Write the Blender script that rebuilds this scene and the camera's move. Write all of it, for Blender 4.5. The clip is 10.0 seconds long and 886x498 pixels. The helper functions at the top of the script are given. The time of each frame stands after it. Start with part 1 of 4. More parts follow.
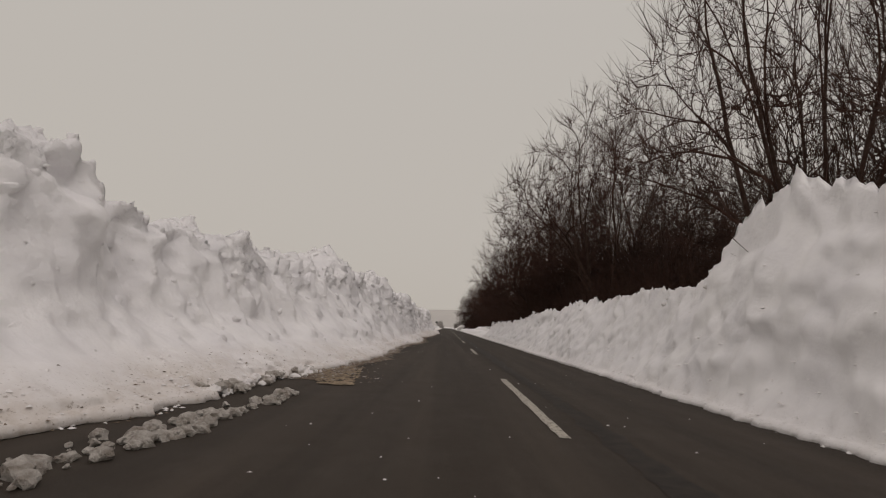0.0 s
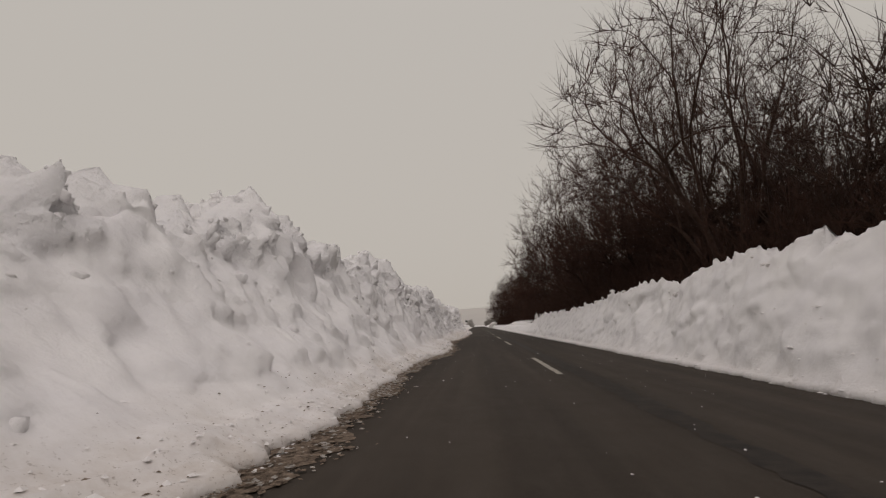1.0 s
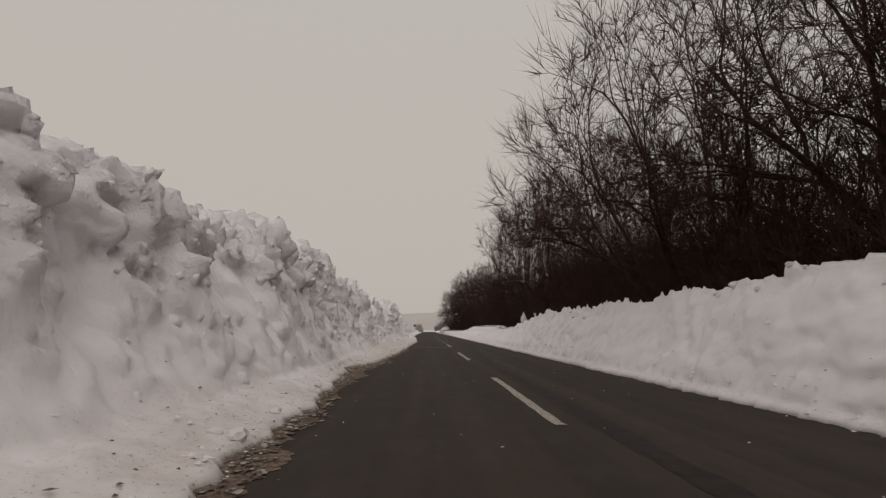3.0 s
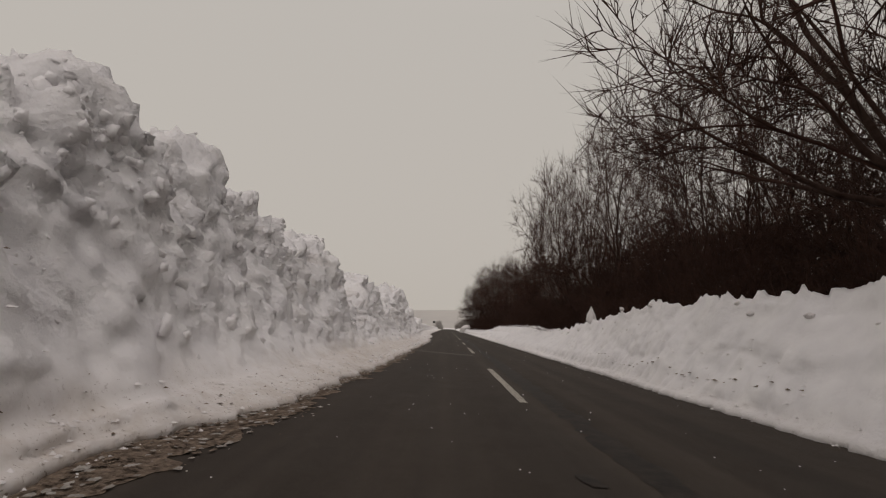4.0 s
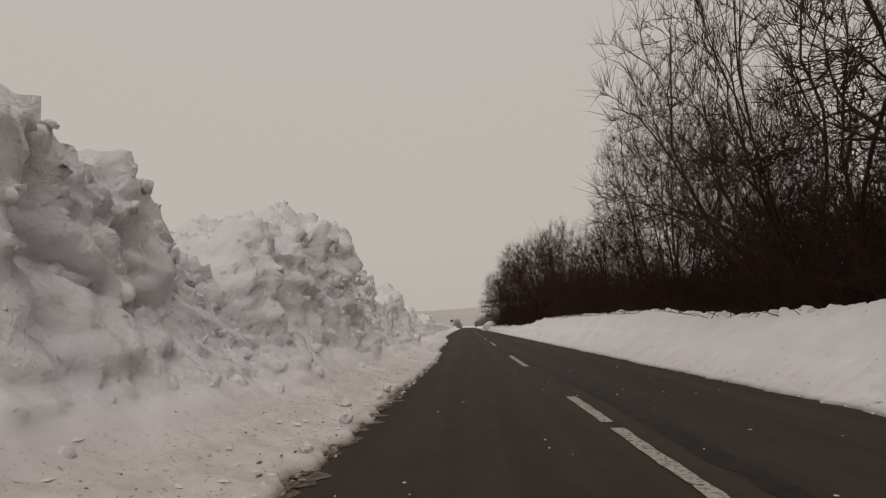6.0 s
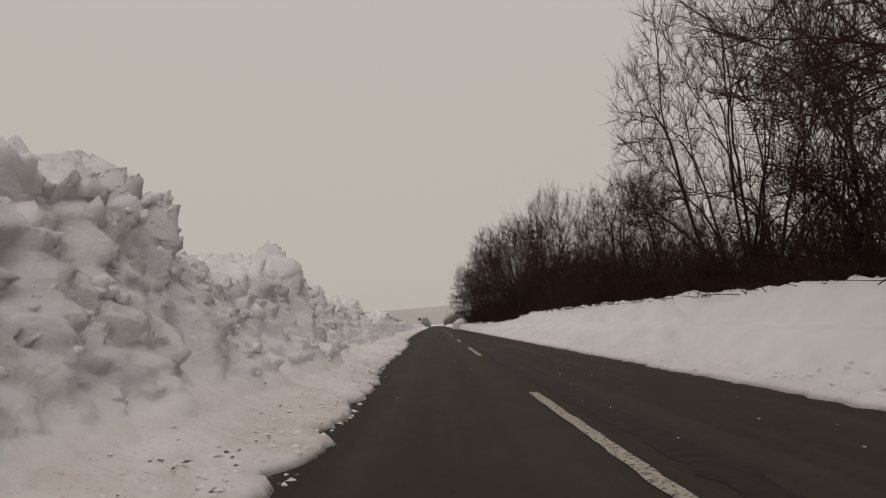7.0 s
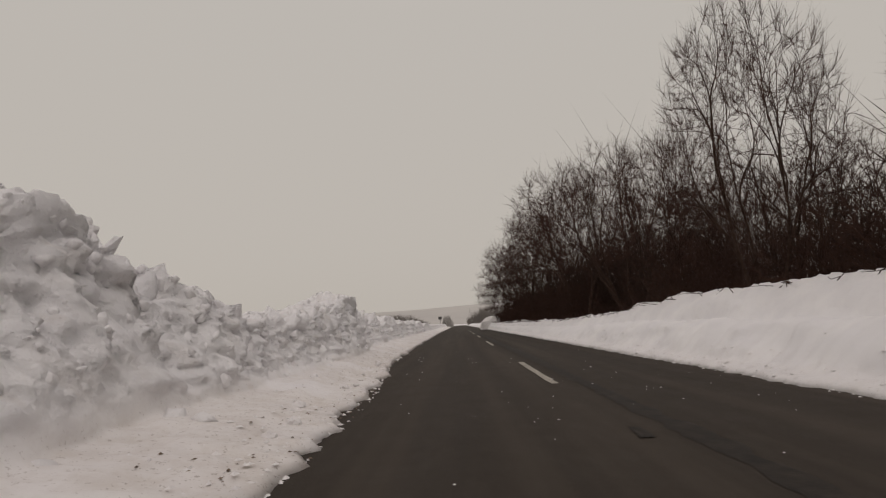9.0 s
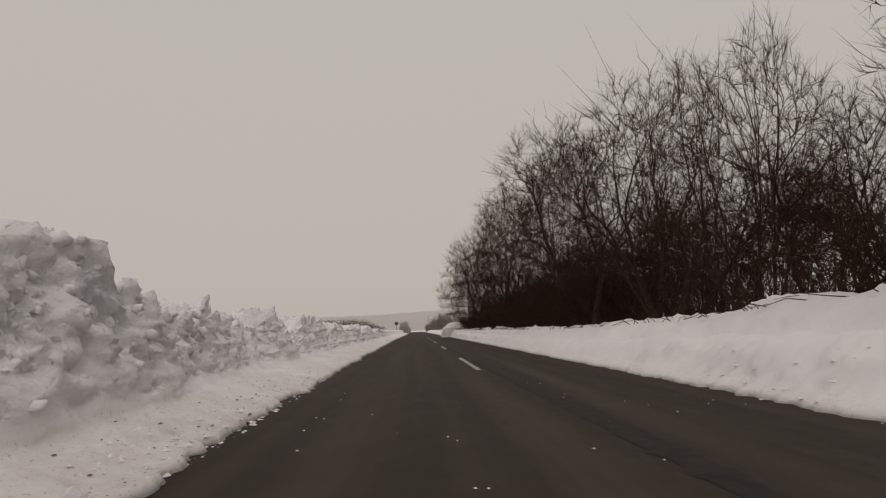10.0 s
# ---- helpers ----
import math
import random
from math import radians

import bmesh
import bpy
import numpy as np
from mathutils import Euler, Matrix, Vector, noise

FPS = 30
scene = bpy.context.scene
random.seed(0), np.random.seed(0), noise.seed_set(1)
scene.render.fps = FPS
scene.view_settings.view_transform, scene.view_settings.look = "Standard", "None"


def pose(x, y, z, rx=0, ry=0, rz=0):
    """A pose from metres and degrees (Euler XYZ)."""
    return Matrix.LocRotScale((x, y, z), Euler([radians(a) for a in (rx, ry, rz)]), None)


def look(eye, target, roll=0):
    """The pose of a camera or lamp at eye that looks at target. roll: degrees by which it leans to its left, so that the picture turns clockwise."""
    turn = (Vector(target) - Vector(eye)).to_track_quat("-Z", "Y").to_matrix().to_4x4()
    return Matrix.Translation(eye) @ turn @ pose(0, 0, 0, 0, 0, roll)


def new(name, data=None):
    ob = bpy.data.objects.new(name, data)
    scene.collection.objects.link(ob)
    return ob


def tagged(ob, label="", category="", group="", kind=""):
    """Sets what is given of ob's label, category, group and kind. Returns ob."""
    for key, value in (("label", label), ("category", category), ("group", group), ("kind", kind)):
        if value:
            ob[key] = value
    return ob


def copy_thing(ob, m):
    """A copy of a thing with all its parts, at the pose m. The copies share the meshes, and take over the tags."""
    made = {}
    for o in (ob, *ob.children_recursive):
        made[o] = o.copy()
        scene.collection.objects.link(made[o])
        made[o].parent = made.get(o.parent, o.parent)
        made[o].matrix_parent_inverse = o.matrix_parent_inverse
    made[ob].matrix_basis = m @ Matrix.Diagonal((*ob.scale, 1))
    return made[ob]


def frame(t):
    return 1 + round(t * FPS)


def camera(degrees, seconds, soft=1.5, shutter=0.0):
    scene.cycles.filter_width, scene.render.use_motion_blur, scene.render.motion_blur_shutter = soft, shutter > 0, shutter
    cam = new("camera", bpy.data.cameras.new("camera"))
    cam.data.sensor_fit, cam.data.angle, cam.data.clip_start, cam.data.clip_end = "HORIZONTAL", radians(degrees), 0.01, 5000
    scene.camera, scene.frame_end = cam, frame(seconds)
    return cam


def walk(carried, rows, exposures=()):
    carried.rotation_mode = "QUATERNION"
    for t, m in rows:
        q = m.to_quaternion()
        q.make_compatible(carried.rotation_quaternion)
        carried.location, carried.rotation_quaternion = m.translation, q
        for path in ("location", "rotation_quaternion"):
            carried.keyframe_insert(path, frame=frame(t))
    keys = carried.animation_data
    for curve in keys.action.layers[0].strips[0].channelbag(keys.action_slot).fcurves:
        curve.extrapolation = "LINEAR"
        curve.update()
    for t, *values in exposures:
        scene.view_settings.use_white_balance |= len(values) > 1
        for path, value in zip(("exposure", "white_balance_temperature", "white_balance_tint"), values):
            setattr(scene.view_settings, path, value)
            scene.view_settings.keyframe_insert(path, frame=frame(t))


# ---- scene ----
# The road runs along +y; its surface is z = 0. A bicycle carries the camera one metre up, rocking from side to side.
cam = camera(82.0, 10.0, 1.2)
EYE_HEIGHT = 1.0
# seconds, x, y, tilt, lean, turn
PATH = [
    (0, 0.000, -0.000, 8.67, -3.73, 0.50),
    (0.5, -0.130, 5.084, 8.58, -1.03, 5.17),
    (1, -0.377, 10.148, 8.61, 1.53, 3.83),
    (1.5, -0.498, 15.134, 8.49, 6.03, -0.83),
    (2, -0.465, 20.112, 8.58, 2.31, -2.15),
    (2.5, -0.354, 25.027, 8.89, 0.30, -1.42),
    (2.7, -0.299, 27.005, 9.15, 0.19, -1.47),
    (3.8, 0.061, 37.999, 8.67, -0.52, -2.47),
    (4, 0.092, 40.018, 8.76, -2.86, 0.53),
    (4.5, 0.047, 45.101, 8.59, 1.90, 4.43),
    (5, -0.096, 50.178, 8.74, 4.27, 0.61),
    (5.5, -0.168, 55.170, 8.89, 0.62, 0.76),
    (5.7, -0.200, 57.151, 8.65, 0.22, 3.39),
    (6.8, -0.136, 68.079, 8.56, 4.47, -1.33),
    (7, -0.101, 70.071, 8.39, 2.45, -0.81),
    (7.5, -0.021, 75.041, 8.45, 1.83, 0.12),
    (8, -0.002, 79.981, 8.46, -1.40, 0.37),
    (8.5, -0.106, 84.900, 8.37, 0.92, 1.68),
    (9, -0.245, 89.847, 8.45, 2.83, 1.70),
    (9.5, -0.322, 94.798, 8.81, 7.67, -1.77),
    (10, -0.287, 99.723, 8.97, 1.72, -3.01),
]
walk(cam, [(t, pose(x, y, EYE_HEIGHT, 90 + tilt, lean, turn)) for t, x, y, tilt, lean, turn in PATH])

# ---- light: an overcast winter sky, a veiled sun behind the rider ----
world = bpy.data.worlds.new("overcast_sky")
scene.world = world
world.use_nodes = True
wt = world.node_tree
sky = wt.nodes.new("ShaderNodeTexSky")
sky.sky_type, sky.sun_disc = "NISHITA", False
sky.sun_elevation, sky.sun_rotation = radians(42), radians(164)
sky.air_density, sky.dust_density = 1.0, 6.0
grey = wt.nodes.new("ShaderNodeHueSaturation")
grey.inputs["Saturation"].default_value = 0.12
wt.links.new(sky.outputs["Color"], grey.inputs["Color"])
# cloud cover: warm grey at the horizon, brighter overhead
tc = wt.nodes.new("ShaderNodeTexCoord")
sep = wt.nodes.new("ShaderNodeSeparateXYZ")
wt.links.new(tc.outputs["Generated"], sep.inputs[0])
ramp = wt.nodes.new("ShaderNodeValToRGB")
ramp.color_ramp.elements[0].position, ramp.color_ramp.elements[0].color = 0.0, (4.80, 4.38, 3.93, 1)
ramp.color_ramp.elements[1].position, ramp.color_ramp.elements[1].color = 1.0, (6.2, 5.5, 5.4, 1)
mid = ramp.color_ramp.elements.new(0.55)
mid.color = (4.93, 4.60, 4.23, 1)
wt.links.new(sep.outputs["Z"], ramp.inputs["Fac"])
cloud = wt.nodes.new("ShaderNodeMix")
cloud.data_type = "RGBA"
cloud.inputs["Factor"].default_value = 0.95
wt.links.new(grey.outputs["Color"], cloud.inputs[6])
wt.links.new(ramp.outputs["Color"], cloud.inputs[7])
wt.nodes["Background"].inputs["Strength"].default_value = 0.105
wt.links.new(cloud.outputs[2], wt.nodes["Background"].inputs["Color"])

sun_lamp = bpy.data.lights.new("sun", "SUN")
sun_lamp.energy, sun_lamp.angle, sun_lamp.color = 0.40, radians(40), (1.0, 0.91, 0.86)
sun = new("sun", sun_lamp)
sun.matrix_world = look((5, 22, 17), (0, 40, 0))


# ---- materials ----
def material(name, rough=0.7):
    m = bpy.data.materials.new(name)
    m.use_nodes = True
    b = m.node_tree.nodes["Principled BSDF"]
    b.inputs["Roughness"].default_value = rough
    b.inputs["Specular IOR Level"].default_value = 0.3
    return m, m.node_tree, b


def place(nt, scale=(1, 1, 1)):
    g = nt.nodes.new("ShaderNodeNewGeometry")
    mp = nt.nodes.new("ShaderNodeMapping")
    mp.inputs["Scale"].default_value = scale
    nt.links.new(g.outputs["Position"], mp.inputs["Vector"])
    return mp.outputs["Vector"]


def noise_tex(nt, vec, scale, detail=4.0, rough=0.6):
    n = nt.nodes.new("ShaderNodeTexNoise")
    n.inputs["Scale"].default_value, n.inputs["Detail"].default_value, n.inputs["Roughness"].default_value = scale, detail, rough
    nt.links.new(vec, n.inputs["Vector"])
    return n.outputs["Fac"]


def band(nt, fac, lo, hi):
    r = nt.nodes.new("ShaderNodeMapRange")
    r.inputs["From Min"].default_value, r.inputs["From Max"].default_value = lo, hi
    nt.links.new(fac, r.inputs["Value"])
    return r.outputs["Result"]


def blend(nt, fac, a, b):
    x = nt.nodes.new("ShaderNodeMix")
    x.data_type = "RGBA"
    for sock, v in ((x.inputs["Factor"], fac), (x.inputs[6], a), (x.inputs[7], b)):
        if isinstance(v, (tuple, float)):
            sock.default_value = (*v, 1) if isinstance(v, tuple) else v
        else:
            nt.links.new(v, sock)
    return x.outputs[2]


def times(nt, a, b):
    x = nt.nodes.new("ShaderNodeMath")
    x.operation = "MULTIPLY"
    for i, v in enumerate((a, b)):
        if isinstance(v, float):
            x.inputs[i].default_value = v
        else:
            nt.links.new(v, x.inputs[i])
    return x.outputs[0]


def bump(nt, bsdf, height, strength, distance):
    b = nt.nodes.new("ShaderNodeBump")
    b.inputs["Distance"].default_value = distance
    if isinstance(strength, float):
        b.inputs["Strength"].default_value = strength
    else:
        nt.links.new(strength, b.inputs["Strength"])
    nt.links.new(height, b.inputs["Height"])
    nt.links.new(b.outputs["Normal"], bsdf.inputs["Normal"])


def snow_material(name, dirty, relief=0.6):
    """Old ploughed snow: white, faintly blue in the ice, gritty where road dirt was thrown on it. The mesh's 'grit'
    carries this and a browner tone over the verge.
    """
    m, nt, b = material(name, 0.75)
    v = place(nt)
    col = blend(nt, band(nt, noise_tex(nt, v, 1.3), 0.35, 0.7), (0.855, 0.84, 0.855), (0.93, 0.915, 0.915))
    col = blend(nt, times(nt, band(nt, noise_tex(nt, v, 9.0), 0.55, 0.75), 0.15), col, (0.74, 0.73, 0.74))
    if dirty:
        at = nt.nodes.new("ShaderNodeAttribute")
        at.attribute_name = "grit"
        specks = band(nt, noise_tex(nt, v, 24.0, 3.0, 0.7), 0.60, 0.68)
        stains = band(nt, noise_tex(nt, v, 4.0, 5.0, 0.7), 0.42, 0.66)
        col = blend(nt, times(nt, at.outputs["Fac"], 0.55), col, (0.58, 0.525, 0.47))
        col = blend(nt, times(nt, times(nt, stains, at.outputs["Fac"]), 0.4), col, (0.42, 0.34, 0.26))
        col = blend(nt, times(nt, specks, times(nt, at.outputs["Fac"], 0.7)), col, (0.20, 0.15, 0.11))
    nt.links.new(col, b.inputs["Base Color"])
    # crumbs of several sizes
    crumb = nt.nodes.new("ShaderNodeTexVoronoi")
    crumb.feature = "SMOOTH_F1"
    crumb.inputs["Scale"].default_value, crumb.inputs["Detail"].default_value = 11.0, 2.0
    nt.links.new(v, crumb.inputs["Vector"])
    height = nt.nodes.new("ShaderNodeMath")
    height.operation = "MULTIPLY_ADD"
    height.inputs[1].default_value = -0.45
    nt.links.new(crumb.outputs["Distance"], height.inputs[0])
    nt.links.new(noise_tex(nt, v, 9.0, 8.0, 0.68), height.inputs[2])
    how = nt.nodes.new("ShaderNodeAttribute")
    how.attribute_name = "crumb"
    strength = nt.nodes.new("ShaderNodeMath")
    strength.operation = "MULTIPLY_ADD"
    strength.inputs[1].default_value, strength.inputs[2].default_value = relief * 0.85, relief * 0.15
    nt.links.new(how.outputs["Fac"], strength.inputs[0])
    bump(nt, b, height.outputs[0], strength.outputs[0], 0.10)
    return m


def asphalt_material():
    m, nt, b = material("worn_asphalt", 0.8)
    v = place(nt)
    base = blend(nt, band(nt, noise_tex(nt, v, 60.0, 3.0), 0.3, 0.7), (0.0275, 0.0207, 0.0151), (0.0435, 0.0332, 0.0243))
    # long worn stripes along the lanes, and stains
    base = blend(nt, times(nt, band(nt, noise_tex(nt, place(nt, (1.6, 0.03, 1)), 1.0, 3.0), 0.42, 0.66), 0.75), base, (0.060, 0.0475, 0.036))
    base = blend(nt, times(nt, band(nt, noise_tex(nt, place(nt, (1, 0.06, 1)), 1.2, 5.0), 0.45, 0.75), 0.5), base, (0.022, 0.0180, 0.0150))
    base = blend(nt, times(nt, band(nt, noise_tex(nt, place(nt, (1, 0.35, 1)), 2.6, 6.0, 0.7), 0.52, 0.72), 0.35), base, (0.066, 0.055, 0.045))
    base = blend(nt, band(nt, noise_tex(nt, v, 210.0, 1.0), 0.70, 0.78), base, (0.13, 0.12, 0.11))
    nt.links.new(base, b.inputs["Base Color"])
    r = band(nt, noise_tex(nt, v, 2.0), 0.3, 0.7)
    rr = nt.nodes.new("ShaderNodeMapRange")
    rr.inputs["To Min"].default_value, rr.inputs["To Max"].default_value = 0.86, 0.94
    nt.links.new(r, rr.inputs["Value"])
    nt.links.new(rr.outputs["Result"], b.inputs["Roughness"])
    bump(nt, b, noise_tex(nt, v, 120.0, 3.0), 0.35, 0.005)
    return m


def plain_material(name, a, bcol, scale, rough=0.85, relief=0.3, depth=0.01, lo=0.35, hi=0.65):
    m, nt, b = material(name, rough)
    v = place(nt)
    nt.links.new(blend(nt, band(nt, noise_tex(nt, v, scale), lo, hi), a, bcol), b.inputs["Base Color"])
    bump(nt, b, noise_tex(nt, v, scale * 6), relief, depth)
    return m


SNOW = snow_material("ploughed_snow", True)
SMOOTH = snow_material("wind_cut_snow", True, 0.35)
CLEAN = snow_material("field_snow", False, 0.4)
ASPHALT = asphalt_material()
PAINT = plain_material("worn_road_paint", (0.46, 0.43, 0.37), (0.06, 0.052, 0.045), 26.0, 0.75, 0.3, 0.003, 0.48, 0.66)
SEALANT = plain_material("damp_tar_seam", (0.010, 0.0074, 0.0054), (0.030, 0.0225, 0.0165), 5.0, 0.75)
SALT = plain_material("salted_patch", (0.135, 0.122, 0.106), (0.060, 0.050, 0.041), 9.0, 0.9, 0.3, 0.01, 0.34, 0.7)
MUD = plain_material("verge_mud", (0.115, 0.083, 0.061), (0.35, 0.272, 0.205), 13.0, 0.95, 0.9, 0.04)
SAND = plain_material("sandy_slush", (0.50, 0.40, 0.28), (0.25, 0.185, 0.125), 17.0, 0.9, 0.9, 0.03)
BARK = plain_material("wet_bark", (0.034, 0.0195, 0.0145), (0.062, 0.040, 0.031), 6.0, 0.9, 0.5, 0.02)
TWIG = plain_material("dark_twigs", (0.036, 0.0185, 0.0135), (0.064, 0.035, 0.026), 1.2, 0.9, 0.1)
for m in (BARK, TWIG):
    m.node_tree.nodes["Principled BSDF"].inputs["Specular IOR Level"].default_value = 0.1
# haze of the distance is painted into these three base colours
HAZE_HILL = plain_material("hazed_snow_hill", (0.56, 0.54, 0.51), (0.50, 0.48, 0.46), 0.004, 1.0, 0.0)
HAZE_WOOD = plain_material("hazed_far_trees", (0.16, 0.145, 0.13), (0.24, 0.22, 0.20), 0.4, 1.0, 0.0)
HAZE_BUSH = plain_material("hazed_bush", (0.36, 0.34, 0.32), (0.46, 0.44, 0.42), 0.4, 1.0, 0.0)
SLUSH = plain_material("dirty_slush", (0.62, 0.59, 0.55), (0.20, 0.165, 0.13), 9.0, 0.6, 0.8, 0.05, 0.3, 0.75)
DARK_METAL = plain_material("dark_sign_metal", (0.05, 0.05, 0.05), (0.09, 0.085, 0.08), 8.0, 0.5)


# ---- noise on arrays ----
def hash3(i, j, k, seed=0):
    n = (i.astype(np.int64) * 374761393 + j.astype(np.int64) * 668265263 + k.astype(np.int64) * 2147483647 + seed * 974634777) & 0x7FFFFFFF
    n = ((n ^ (n >> 13)) * 1274126177) & 0x7FFFFFFF
    n = ((n ^ (n >> 16)) * 668265263) & 0x7FFFFFFF
    return (n ^ (n >> 15)) / 0x7FFFFFFF


def vnoise(p, seed=0):
    q = np.floor(p)
    f = p - q
    f = f * f * (3 - 2 * f)
    q = q.astype(np.int64)
    out = 0
    for a in (0, 1):
        for b in (0, 1):
            for c in (0, 1):
                w = np.where(a, f[:, 0], 1 - f[:, 0]) * np.where(b, f[:, 1], 1 - f[:, 1]) * np.where(c, f[:, 2], 1 - f[:, 2])
                out = out + w * hash3(q[:, 0] + a, q[:, 1] + b, q[:, 2] + c, seed)
    return out * 2 - 1


def fbm(p, octaves, seed=0, gain=0.5):
    out, amp = 0, 1.0
    for o in range(octaves):
        out = out + amp * vnoise(p * 2.03 ** o + 17.3 * o, seed + o)
        amp *= gain
    return out


def billow(p, octaves, seed=0, gain=0.5):
    """Rounded lumps with sharp creases between them, about 0 to 1."""
    out, amp = 0, 1.0
    for o in range(octaves):
        out = out + amp * np.abs(vnoise(p * 2.07 ** o + 11.9 * o, seed + o))
        amp *= gain
    return out


def cells(p, seed=0):
    """Jittered cells: a random value for the cell and the distance to its edge."""
    q = np.floor(p).astype(np.int64)
    d1, d2, val = np.full(len(p), 9.0), np.full(len(p), 9.0), np.zeros(len(p))
    for a in (-1, 0, 1):
        for b in (-1, 0, 1):
            for c in (-1, 0, 1):
                i, j, k = q[:, 0] + a, q[:, 1] + b, q[:, 2] + c
                cx, cy, cz = i + hash3(i, j, k, seed + 1), j + hash3(i, j, k, seed + 2), k + hash3(i, j, k, seed + 3)
                d = np.sqrt((p[:, 0] - cx) ** 2 + (p[:, 1] - cy) ** 2 + (p[:, 2] - cz) ** 2)
                near = d < d1
                d2 = np.where(near, d1, np.minimum(d2, d))
                val = np.where(near, hash3(i, j, k, seed + 4), val)
                d1 = np.where(near, d, d1)
    return val * 2 - 1, d2 - d1


# ---- mesh helpers ----
def mesh_object(name, verts, faces, mat, parent=None, smooth=True, label=""):
    me = bpy.data.meshes.new(name)
    me.from_pydata(verts.tolist() if hasattr(verts, "tolist") else verts, [], faces.tolist() if hasattr(faces, "tolist") else faces)
    me.materials.append(mat)
    if smooth:
        me.polygons.foreach_set("use_smooth", [True] * len(me.polygons))
    ob = new(name, me)
    if parent:
        ob.parent = parent
    if label:
        ob["label"] = label
    return ob


def part(name, bm, mat, parent, label=""):
    me = bpy.data.meshes.new(name)
    bm.to_mesh(me)
    bm.free()
    me.materials.append(mat)
    ob = new(name, me)
    ob.parent = parent
    if label:
        ob["label"] = label
    return ob


def grid_faces(n, m):
    i = np.arange(n - 1)[:, None] * m + np.arange(m - 1)[None, :]
    return np.stack([i, i + 1, i + m + 1, i + m], -1).reshape(-1, 4)


def set_grit(ob, grit):
    a = ob.data.attributes.new("grit", "FLOAT", "POINT")
    a.data.foreach_set("value", grit.astype(np.float32))


def set_crumb(ob, crumb):
    """How crumbly the snow's surface is, 0 to 1."""
    a = ob.data.attributes.new("crumb", "FLOAT", "POINT")
    a.data.foreach_set("value", crumb.astype(np.float32))


# ---- ground and road ----
ROAD_RIGHT, ROAD_LEFT, CENTRE = 4.12, -3.4, 1.22


def ground():
    xs = np.concatenate([np.linspace(-2500, -60, 20), np.linspace(-50, 60, 30), np.linspace(80, 2500, 20)])
    ys = np.concatenate([np.linspace(-400, -20, 12), np.linspace(-10, 300, 60), np.linspace(330, 3500, 30)])
    X, Y = np.meshgrid(xs, ys)
    P = np.stack([X.ravel(), Y.ravel(), 0 * X.ravel()], -1)
    P[:, 2] = -0.12 + 0.05 * fbm(P * 0.05, 3, 5)
    ob = mesh_object("ground", P, grid_faces(len(ys), len(xs)), CLEAN)
    tagged(ob, "wide fields under unbroken pale snow", "ground", kind="structure")


def road():
    xs = np.linspace(ROAD_LEFT, ROAD_RIGHT + 0.8, 20)
    ys = np.concatenate([np.linspace(-15, 130, 220), np.linspace(135, 420, 60)])
    X, Y = np.meshgrid(xs, ys)
    Z = -0.012 * np.abs(X - CENTRE) * 0.4 + 0.0 * Y
    P = np.stack([X.ravel(), Y.ravel(), Z.ravel()], -1)
    P[:, 2] += 0.0004 * fbm(P * 0.15, 2, 9)
    ob = mesh_object("road", P, grid_faces(len(ys), len(xs)), ASPHALT)
    tagged(ob, "straight two-lane road of dark worn asphalt, swept clear of snow", "road", kind="structure")
    return ob


def flat_patch(name, outline_x, y0, y1, mat, label, parent, lift=0.006, wobble=0.03, seed=0, step=0.12, kind="structure"):
    """A thin strip on the road between the lines outline_x(y) = (left, right), its edges worn."""
    n = max(4, int((y1 - y0) / step))
    ys = np.linspace(y0, y1, n)
    lr = np.array([outline_x(y) for y in ys])
    w = wobble * np.stack([fbm(np.stack([ys * 5, 0 * ys, 0 * ys + 3], -1), 3, seed), fbm(np.stack([ys * 5, 0 * ys, 0 * ys + 9], -1), 3, seed + 5)], -1)
    lr = lr + w
    V = []
    for y, (a, b) in zip(ys, lr):
        for k in range(3):
            x = a + (b - a) * k / 2
            V.append((x, y, lift - 0.0048 * abs(x - CENTRE)))
    ob = mesh_object(name, V, grid_faces(n, 3), mat, parent)
    return tagged(ob, label, kind=kind)


ground()
ROAD = road()
# centre line: dashes, each worn in its own way
DASHES = [(5.2, 10.9), (20.6, 25.6), (35.6, 41.1), (47.5, 53.5), (61.7, 65.3), (65.6, 67.5), (72.9, 77.4), (85.9, 91.4), (98.1, 102.6), (112.3, 117.8), (126, 131), (139, 144), (152, 157), (165, 170)]
for a, b in DASHES:
    flat_patch("centre_dash", lambda y: (CENTRE - 0.065, CENTRE + 0.065), a, b, PAINT, "", ROAD, 0.007, 0.012, int(a))
# damp tar seam right of the centre line
flat_patch("tar_seam", lambda y: (CENTRE + 0.30 + 0.05 * math.sin(y * 0.21), CENTRE + 0.60 + 0.04 * math.sin(y * 0.37)), -12, 200, SEALANT, "dark tar seam beside the centre line", ROAD, 0.004, 0.05, 3, 0.07)


# small holes where the seam has broken out
for x, y, w, n in ((1.26, 94.25, 0.055, 0.42), (1.12, 43.6, 0.05, 0.3), (1.66, 31.5, 0.05, 0.5)):
    flat_patch("pothole", lambda t, x=x, w=w: (x - w, x + w), y, y + n, SEALANT, "", ROAD, 0.0075, 0.035, int(y), 0.03)


# ---- snow banks ----
def level(y, points):
    a = np.array(points)
    return np.interp(y, a[:, 0], a[:, 1])


